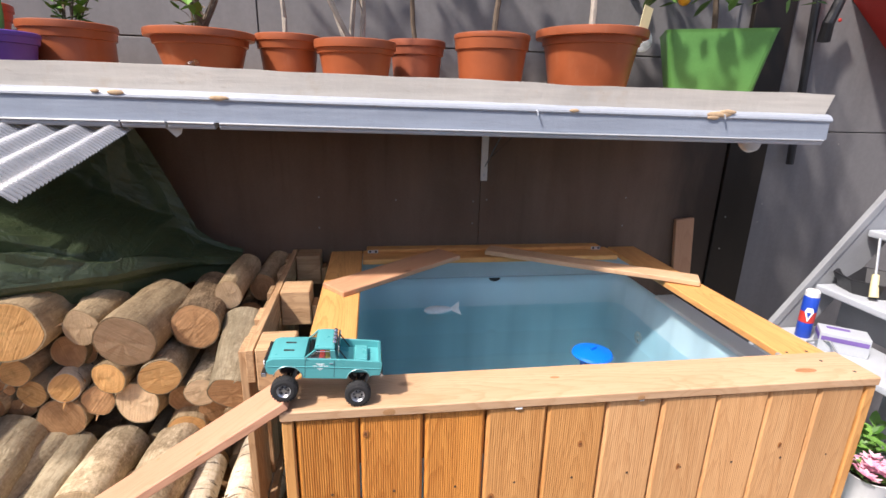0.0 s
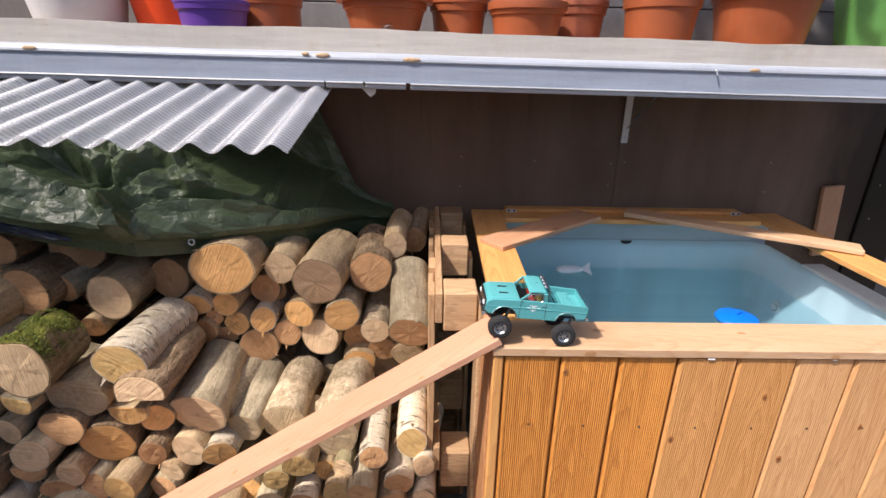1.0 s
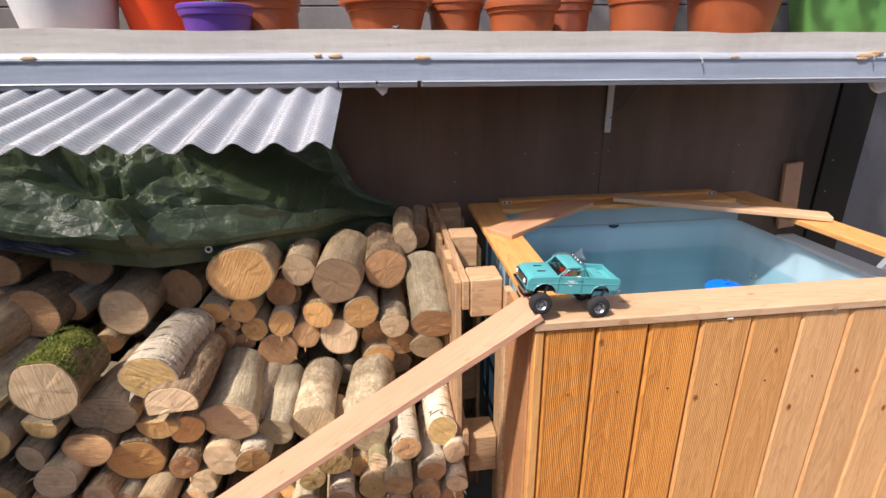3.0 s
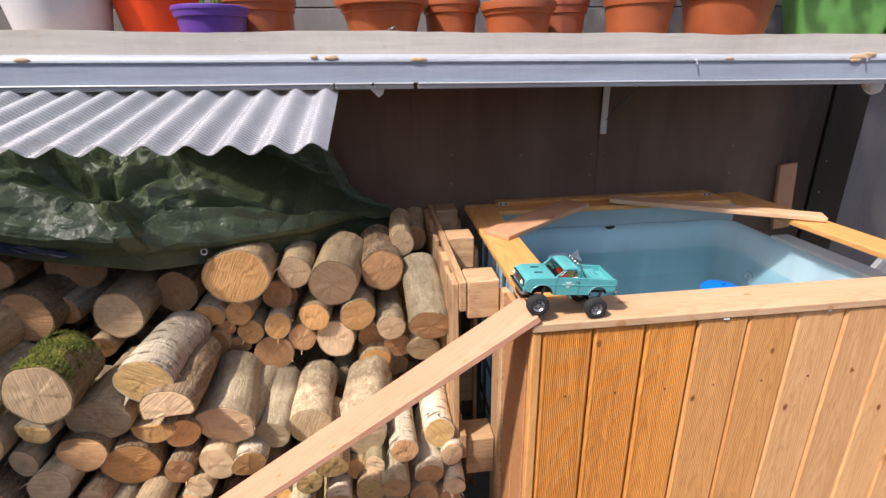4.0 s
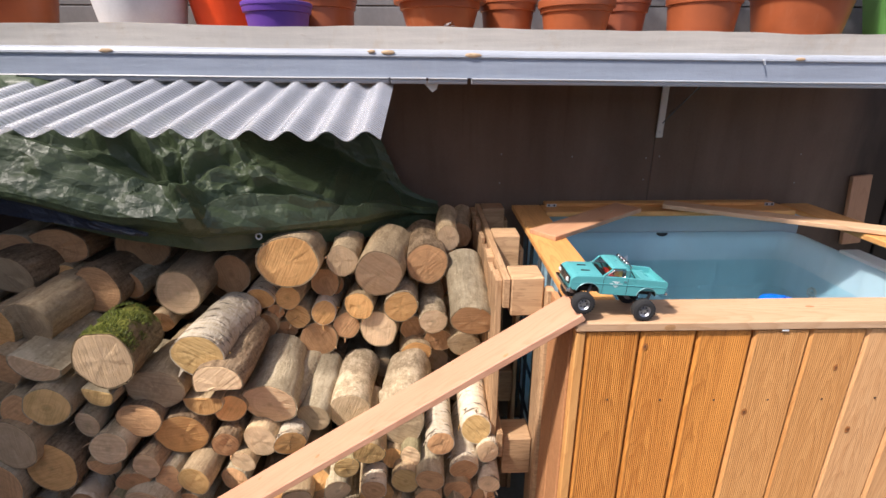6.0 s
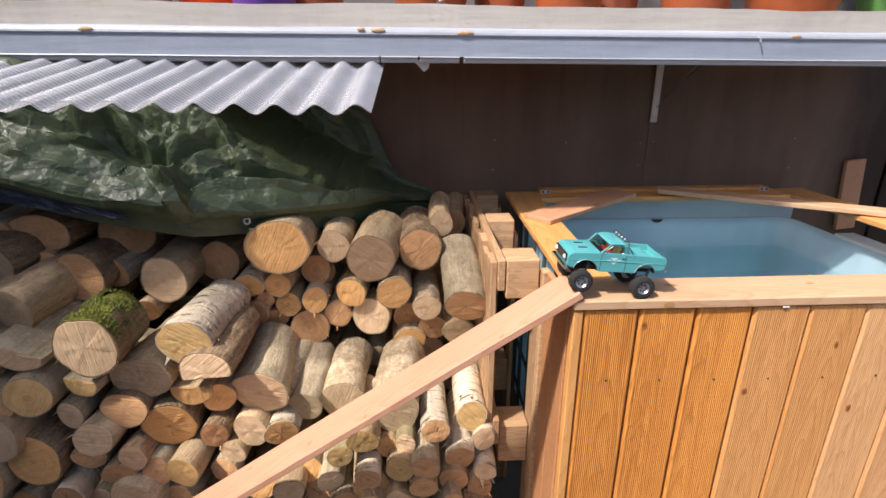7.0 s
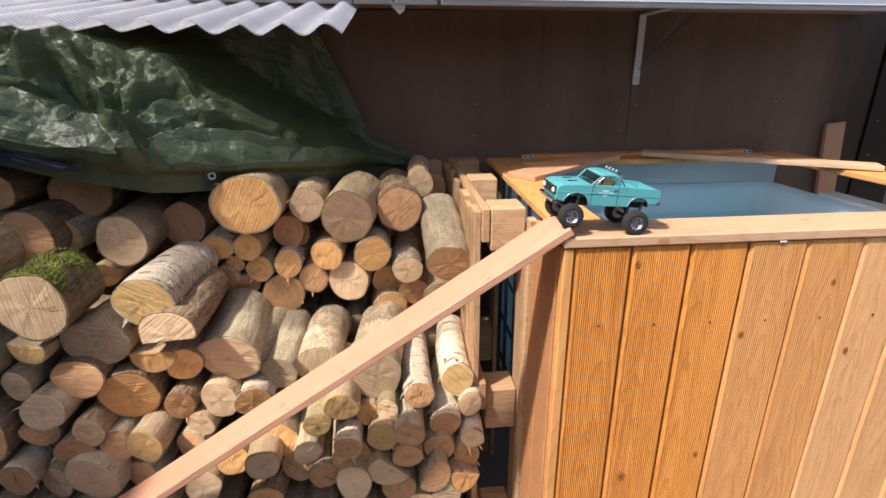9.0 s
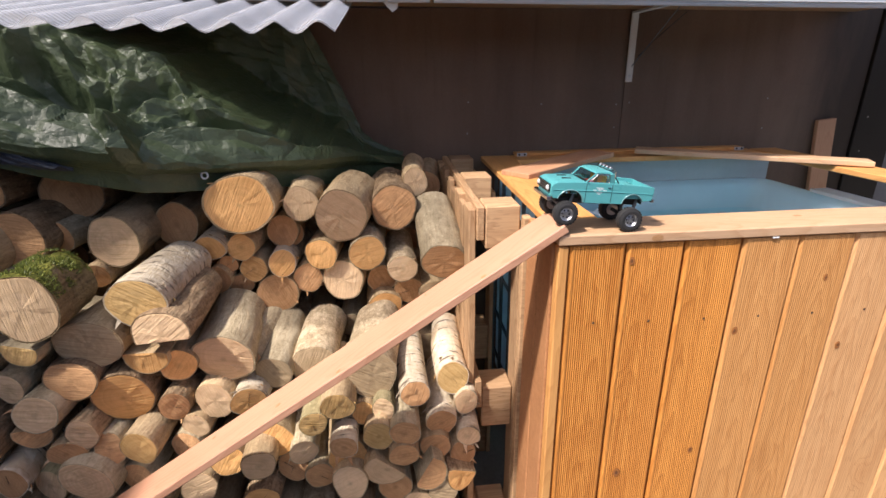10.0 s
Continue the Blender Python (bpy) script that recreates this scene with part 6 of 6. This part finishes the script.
toy_truck(pose(-0.030, 0.972, 1.0516, 0, 8.0, 0))


# ---- pots and plants on the shelf ----
def deck_z(x):
    return 1.686 + drop(x)


def pot(name, x, y, r, rb, h, mat, label, rim=0.022, flare=0.008, category="flower pot"):
    z = deck_z(x)
    ob = hub(name, pose(x, y, z), label, category, "pots on the shelf")
    t = 0.005
    collar = min(0.05, h * 0.30)
    step = r - flare
    prof = [(0, 0), (rb, 0), (rb + 0.002, 0.004), (rb + (step - 0.006 - rb) * 0.5, (h - collar) * 0.5), (step - 0.006, h - collar), (step, h - collar + 0.002), (step + 0.003, h - rim),
            (r - 0.001, h - rim + 0.001), (r, h - rim * 0.5), (r - 0.001, h - 0.002), (r - 0.004, h), (r - t * 2, h - 0.002), (r - flare - t, h - rim), (r - flare - t - 0.006, h - 0.036)]
    part("pot", lathe(prof, 48, 0.01, x), mat, ob, "", None, True)
    part("soil", lathe([(0, h - 0.030), (r * 0.5, h - 0.028), (r - flare - t - 0.004, h - 0.034)], 24, 0.0), SOIL, ob, "dark potting soil", None, True)
    return ob, h


def leaf_mesh(bm, p, d, size, up=Vector((0, 0, 1))):
    """One small folded leaf."""
    d = d.normalized()
    s = d.cross(up)
    s = s.normalized() if s.length > 1e-4 else Vector((1, 0, 0))
    n = s.cross(d)
    pts = [p, p + d * size * 0.35 + s * size * 0.26 + n * size * 0.06, p + d * size * 0.8 + s * size * 0.15, p + d * size, p + d * size * 0.8 - s * size * 0.15, p + d * size * 0.35 - s * size * 0.26 + n * size * 0.06, p + d * size * 0.45 - n * size * 0.03]
    v = [bm.verts.new(q) for q in pts]
    for f in ((0, 1, 6), (1, 2, 6), (2, 3, 6), (3, 4, 6), (4, 5, 6), (5, 0, 6)):
        bm.faces.new([v[k] for k in f])


def plant(parent, h, stems, height, r, mat, seed, leaves=0, leaf_mat=LEAF, leaf_size=0.05, lean=0.15, low=0.3, twigs=2):
    rr = random.Random(seed)
    crown = bmesh.new()
    for s in range(stems):
        p = Vector((rr.uniform(-0.02, 0.02), rr.uniform(-0.02, 0.02), h - 0.034))
        d = Vector((rr.uniform(-lean, lean), rr.uniform(-lean, lean), 1))
        pts = [p]
        for k in range(7):
            d = (d + Vector((rr.uniform(-0.12, 0.12), rr.uniform(-0.12, 0.12), 0.05))).normalized()
            pts.append(pts[-1] + d * height / 7)
        stem = part("stem", tube(pts, r, 7, 0.6), mat, parent, "", None, True)
        for w in range(twigs):
            q = pts[rr.randrange(1, 6)]
            e = Vector((rr.uniform(-1, 1), rr.uniform(-1, 1), rr.uniform(0.4, 1.2))).normalized()
            part("twig", tube([q, q + e * height * 0.15 + Vector((0, 0, 0.01)), q + e * height * 0.33], r * 0.45, 6, 0.5), mat, stem, "", None, True)
            for _ in range(leaves // max(1, stems * twigs)):
                b = q + e * height * rr.uniform(0.05, 0.35)
                leaf_mesh(crown, b, Vector((rr.uniform(-1, 1), rr.uniform(-1, 1), rr.uniform(-0.3, 0.8))), leaf_size * rr.uniform(0.6, 1.2))
    if leaves:
        part("leaves", crown, leaf_mat, parent, "")
    else:
        crown.free()


o, h = pot("flower_pot", -1.98, 1.82, 0.15, 0.11, 0.19, TERRA, "terracotta plastic pot with green seedlings")
plant(o, h, 2, 0.3, 0.005, BRANCH, 1, 30)
o, h = pot("flower_pot", -1.53, 1.80, 0.185, 0.125, 0.30, WHITEPOT, "large white plastic tub-shaped flower pot")
plant(o, h, 2, 0.4, 0.006, BRANCH, 2, 40)
o, h = pot("flower_pot", -1.255, 1.87, 0.150, 0.105, 0.21, ORANGERED, "bright orange-red plastic flower pot")
plant(o, h, 3, 0.3, 0.004, BRANCH, 3, 40)
o, h = pot("flower_pot", -1.022, 1.64, 0.112, 0.088, 0.108, PURPLE, "purple plastic pot with a green succulent", 0.014, 0.006)
plant(o, h, 4, 0.12, 0.008, LEAF, 4, 0, lean=0.3, twigs=0)
o, h = pot("flower_pot", -0.925, 1.85, 0.135, 0.118, 0.158, TERRA, "terracotta plastic pot with leafy strawberry plant")
plant(o, h, 6, 0.22, 0.003, BRANCH, 5, 70, LEAF, 0.06, 0.5)
o, h = pot("flower_pot", -0.495, 1.72, 0.157, 0.100, 0.143, TERRA, "wide-rimmed terracotta pot with a cut-back plant", 0.022, 0.022)
plant(o, h, 2, 0.3, 0.013, BRANCH, 6, 14, DRYLEAF, 0.05, 0.9)
plant(o, h, 3, 0.2, 0.003, BRANCH, 26, 16, LEAF, 0.06, 0.6)
o, h = pot("flower_pot", -0.250, 1.81, 0.106, 0.080, 0.155, TERRA, "terracotta pot with a thin pale trunk")
plant(o, h, 1, 0.6, 0.009, PALEBRANCH, 7, 0, lean=0.05)
o, h = pot("flower_pot", -0.030, 1.715, 0.130, 0.098, 0.139, TERRA, "terracotta pot with a branching leafless shrub", 0.026, 0.010)
plant(o, h, 4, 0.4, 0.009, PALEBRANCH, 8, 10, DRYLEAF, 0.03, 0.6, twigs=3)
o, h = pot("flower_pot", 0.180, 1.865, 0.102, 0.078, 0.165, TERRADARK, "dark terracotta pot with a slender trunk")
plant(o, h, 1, 0.6, 0.009, BRANCH, 9, 0, lean=0.05)
o, h = pot("flower_pot", 0.420, 1.735, 0.128, 0.102, 0.182, TERRA, "plain terracotta pot with a young tree", 0.016, 0.006)
plant(o, h, 1, 0.7, 0.010, BRANCH, 10, 0, lean=0.05, twigs=0)
o, h = pot("flower_pot", 0.775, 1.750, 0.190, 0.128, 0.214, TERRA, "large rolled-rim terracotta pot with a young tree", 0.026, 0.026)
plant(o, h, 1, 0.7, 0.012, PALEBRANCH, 11, 0, lean=0.04, twigs=0)
tag = thing("plant_tag", box(-0.022, 0.022, -0.001, 0.001, 0, 0.085, 0.0005), CREAM, "cream paper plant tag hanging on the pot's rim", "tag", pose(0.935, 1.70, deck_z(0.93) + 0.214, 0, 12, 20))
part("foot", box(-0.008, 0.014, -0.0016, 0.0016, -0.03, 0.002, 0.0005), PALEBRANCH, tag)


def crown_above(parent, z0, z1, spread, count, seed):
    """Leaves of a small tree's crown."""
    r2 = random.Random(seed)
    bm = bmesh.new()
    for _ in range(count):
        p = Vector((r2.gauss(0, spread), r2.gauss(0, spread * 0.8), r2.uniform(z0, z1)))
        leaf_mesh(bm, p, Vector((r2.uniform(-1, 1), r2.uniform(-1, 1), r2.uniform(-0.6, 0.6))), r2.uniform(0.05, 0.09))
    part("leaves", bm, LEAF, parent)


def planter():
    x, y = 1.278, 1.80
    ob = hub("square_planter", pose(x, y, deck_z(x), 0, 0, -26), "tapered square green planter with an orange tree", "planter", "pots on the shelf")
    bm = bmesh.new()
    rings = []
    for w, z in ((0.125, 0.0), (0.136, 0.02), (0.176, 0.232), (0.180, 0.242), (0.168, 0.242), (0.160, 0.20)):
        ring = []
        for cx, cy, a0 in ((1, 1, 0), (-1, 1, 90), (-1, -1, 180), (1, -1, 270)):
            for k in range(4):
                an = radians(a0 + 30 * k)
                ring.append(bm.verts.new((cx * (w - 0.02) + 0.02 * math.cos(an), cy * (w * 0.72 - 0.02) + 0.02 * math.sin(an), z)))
        rings.append(ring)
    for a, b in zip(rings, rings[1:]):
        for k in range(16):
            bm.faces.new((a[k], a[(k + 1) % 16], b[(k + 1) % 16], b[k]))
    bm.faces.new(rings[0][::-1])
    bmesh.ops.recalc_face_normals(bm, faces=bm.faces[:])
    part("pot", bm, GREENPOT, ob, "", None, False)
    part("soil", box(-0.150, 0.150, -0.105, 0.105, 0.19, 0.21, 0.004), SOIL, ob, "dark potting soil")
    plant(ob, 0.24, 1, 0.6, 0.011, BRANCH, 12, 0, lean=0.1, twigs=0)
    rr = random.Random(4)
    crown = bmesh.new()
    for _ in range(560):
        p = Vector((rr.uniform(-0.30, 0.42), rr.uniform(-0.32, 0.2), rr.uniform(0.36, 0.95)))
        leaf_mesh(crown, p, Vector((rr.uniform(-1, 1), rr.uniform(-1, 1), rr.uniform(-0.7, 0.4))), rr.uniform(0.05, 0.09))
    part("leaves", crown, LEAF, ob)
    for fx, fy, fz in ((-0.13, -0.08, 0.345), (0.165, -0.16, 0.345), (0.215, -0.16, 0.375), (0.13, -0.1, 0.40), (0.02, -0.2, 0.45)):
        bm = bmesh.new()
        bmesh.ops.create_icosphere(bm, subdivisions=3, radius=0.021)
        part("fruit", bm, FRUIT, ob, "small orange fruit", pose(fx, fy, fz), True)
    return ob


planter()
for _ob in [q for q in scene.objects if q.name.startswith("flower_pot")]:
    if -0.3 < _ob.location.x < 0.9 and abs(_ob.location.x + 0.03) > 0.1:
        crown_above(_ob, 0.55, 0.95, 0.11, 90, int(_ob.location.x * 100))
thing("round_dish", lathe([(0, 0), (0.05, 0), (0.055, 0.004), (0.055, 0.008), (0.03, 0.012), (0, 0.014)], 28), WHITEMETAL, "round pale metal dish leaning behind the planter", "dish", pose(1.10, 2.02, deck_z(1.1) + 0.235, 70, 0, 0), True)
thing("bottle_neck", lathe([(0.010, 0), (0.013, 0.0), (0.014, 0.012), (0.011, 0.016), (0.011, 0.03), (0.009, 0.03), (0.009, 0.0)], 18), GLASS, "clear plastic bottle neck lying on the shelf edge", "bottle", pose(-0.485, 1.545, deck_z(-0.485) + 0.034, 70, 0, 60), True)


# ---- corner beyond the tub: tool pole, flower stand, small goods ----
pole = hub("tool_pole", pose(1.93, 2.06, 0.0), "black garden tool pole with a handle, clipped to the wall", "garden tool")
part("shaft", tube([(0.03, 0.0, 1.40), (-0.02, 0.0, 2.15), (-0.04, 0.01, 2.6)], 0.017, 10), BLACK, pole)
part("clip", box(0.0, 0.05, 0.0, 0.05, 1.50, 1.53, 0.003), BLACK, pole)
grip = part("handle", tube([(0.03, -0.03, 1.93), (0.02, -0.045, 2.0), (0.05, -0.05, 2.10), (0.10, -0.05, 2.16)], 0.026, 10, 0.7), BLACK, pole, "black curved handle")
part("button", lathe([(0, 0.006), (0.007, 0.004), (0.008, 0)], 12), REDPLASTIC, grip, "", pose(0.045, -0.072, 2.01, 90))

awning = thing("red_awning", prism([(2.13, 2.12), (2.71, 1.64), (3.0, 1.70), (3.0, 2.4), (2.11, 2.4)], 1.86, 2.109, 0.001), REDPLASTIC, "red fabric cover with a pale fringe", "awning")
part("fringe", tube([(2.125, 1.862, 2.12), (2.41, 1.862, 1.882), (2.71, 1.862, 1.635)], 0.010, 6), WHITEPLASTIC, awning, "pale cord fringe")

stand = hub("flower_stand", pose(0, 0, 0), "white stepped flower stand beside the tub", "plant stand")
GREYBOARD = plain("pale_grey_board", (0.26, 0.27, 0.285), 0.5, 0, 0.1, 10)
part("side_board", prism([(1.50, 0.62), (1.66, 0.62), (2.33, 1.56), (2.17, 1.56)], 1.600, 1.618, 0.002), GREYBOARD, stand, "pale grey slanted end board")
part("side_rail", prism([(1.462, 0.62), (1.498, 0.62), (2.166, 1.56), (2.130, 1.56)], 1.596, 1.620, 0.002), GREYBOARD, stand, "pale edge of the end board")
for x0, x1, z in ((1.93, 2.2, 1.205), (1.757, 1.95, 0.984), (1.625, 1.86, 0.800), (1.44, 1.70, 0.42)):
    part("step", box(x0, x1, 0.70, 1.594, z - 0.028, z, 0.008, 3), LEDGEGREY, stand, "white step board")
for x, y in ((1.66, 1.50), (1.66, 0.75), (2.16, 1.50), (2.16, 0.75)):
    part("leg", box(x - 0.018, x + 0.018, y - 0.018, y + 0.018, GROUND, 0.771 if x < 2 else 1.176, 0.002), GREYBOARD, stand)
part("riser", box(1.90, 1.92, 1.05, 1.594, 0.801, 0.955), GREYBOARD, stand)

CANBLUE = plain("blue_print", (0.015, 0.06, 0.42), 0.35, 0, 0.05, 10)
can = hub("spray_can", pose(1.668, 1.515, 0.800) @ Matrix.Scale(0.84, 4), "blue and red sealant can with white cap", "can")
part("body", lathe([(0, 0), (0.029, 0), (0.031, 0.004), (0.031, 0.075), (0.0305, 0.0755)], 28), CANBLUE, can, "", None, True)
part("red_band", lathe([(0.0311, 0.0755), (0.0311, 0.128)], 28), REDPLASTIC, can, "red printed band", None, True)
part("upper_body", lathe([(0.031, 0.128), (0.031, 0.195), (0.028, 0.20), (0, 0.20)], 28), CANBLUE, can, "", None, True)
part("badge", prism([(-0.017, 0.130), (0.0, 0.082), (0.017, 0.130), (0.011, 0.150), (-0.011, 0.150)], -0.0335, -0.0313), WHITEPRINT, can, "white shield emblem", pose(0, 0, 0, 0, 0, -40))
part("badge_mark", prism([(-0.009, 0.128), (0.0, 0.100), (0.009, 0.128)], -0.0343, -0.0330), CANBLUE, can, "blue wedge mark", pose(0, 0, 0, 0, 0, -40))
part("cap", lathe([(0.029, 0.20), (0.029, 0.222), (0.023, 0.229), (0, 0.229)], 24), WHITEPLASTIC, can, "white cap", None, True)

PURPLEPRINT = plain("purple_print", (0.16, 0.10, 0.32), 0.5)
carton = hub("carton", pose(1.715, 1.40, 0.800, 0, 0, -38), "white cardboard box with purple printed stripes", "box")
part("box", box(-0.075, 0.075, -0.045, 0.045, 0, 0.072, 0.002), LEDGEGREY, carton)
part("stripe", box(-0.0765, -0.0745, -0.043, 0.043, 0.042, 0.060), PURPLEPRINT, carton, "purple stripe")
part("stripe", box(-0.07, 0.07, -0.0465, -0.0445, 0.042, 0.058), PURPLEPRINT, carton, "purple stripe")
part("flap_print", box(-0.05, 0.02, 0.005, 0.026, 0.0715, 0.0728), PURPLEPRINT, carton)
thing("cable", tube([(1.635, 1.46, 0.804), (1.64, 1.42, 0.835), (1.645, 1.38, 0.845), (1.645, 1.35, 0.82), (1.64, 1.33, 0.804)], 0.004, 6), GREYBOARD, "grey cable loop on the step", "cable", smooth=True)

tray = hub("paint_tray", pose(1.905, 1.50, 0.984, 0, 0, 8), "black plastic tray with tools on a step", "tray")
part("pan", lathe([(0, 0.004), (0.095, 0.004), (0.120, 0.060), (0.128, 0.061), (0.128, 0.055), (0.10, 0.0), (0, 0.0)], 8), BLACK, tray)
brush = hub("screwdriver", pose(1.83, 1.44, 1.0), "screwdriver with a translucent yellow handle", "tool")
part("handle", tube([(-0.02, -0.03, 0.0), (-0.012, -0.015, 0.04), (0.0, 0.0, 0.075)], 0.015, 10, 0.75), CREAM, brush, "yellowish handle", None, True)
part("blade", tube([(0.0, 0.0, 0.075), (0.035, 0.05, 0.20)], 0.0045, 8), ZINC, brush, "steel blade", None, True)
thing("red_case", box(-0.09, 0.09, -0.045, 0.045, 0, 0.020, 0.004), REDPLASTIC, "flat red plastic case on a step", "case", pose(1.875, 1.30, 0.984, 0, 0, 20))

low = hub("flower_pot", pose(1.565, 1.08, 0.42), "white pot with pink flowers on the stand", "flower pot")
part("pot", lathe([(0, 0), (0.05, 0), (0.068, 0.12), (0.072, 0.125), (0.066, 0.125), (0.06, 0.10)], 28), WHITEPLASTIC, low, "", None, True)
part("soil", lathe([(0, 0.105), (0.061, 0.104)], 20), SOIL, low)
rr = random.Random(9)
_bl, _lf = bmesh.new(), bmesh.new()
for _ in range(26):
    c = Vector((rr.uniform(-0.07, 0.06), rr.uniform(-0.06, 0.06), rr.uniform(0.13, 0.18)))
    for k in range(6):
        an = k * math.pi / 3 + rr.random()
        leaf_mesh(_bl, c, Vector((math.cos(an), math.sin(an), 0.5)), 0.026)
    leaf_mesh(_lf, Vector((rr.uniform(-0.05, 0.05), rr.uniform(-0.05, 0.05), 0.11)), Vector((rr.uniform(-1, 1), rr.uniform(-1, 1), 0.6)), 0.06)
part("blossoms", _bl, PETAL, low, "pink blossoms")
part("leaves", _lf, LEAF, low)
green = hub("flower_pot", pose(1.665, 1.22, 0.475), "grey pot with a leafy green plant", "flower pot")
part("pot", lathe([(0, -0.055), (0.06, -0.055), (0.08, 0.07), (0.076, 0.075), (0.07, 0.05), (0, 0.05)], 24), GREYBOARD, green, "", None, True)
_lf = bmesh.new()
for _ in range(80):
    leaf_mesh(_lf, Vector((rr.uniform(-0.07, 0.07), rr.uniform(-0.07, 0.07), rr.uniform(0.05, 0.14))), Vector((rr.uniform(-1, 1), rr.uniform(-1, 1), rr.uniform(-0.1, 0.9))), rr.uniform(0.04, 0.07))
part("leaves", _lf, LEAF, green)
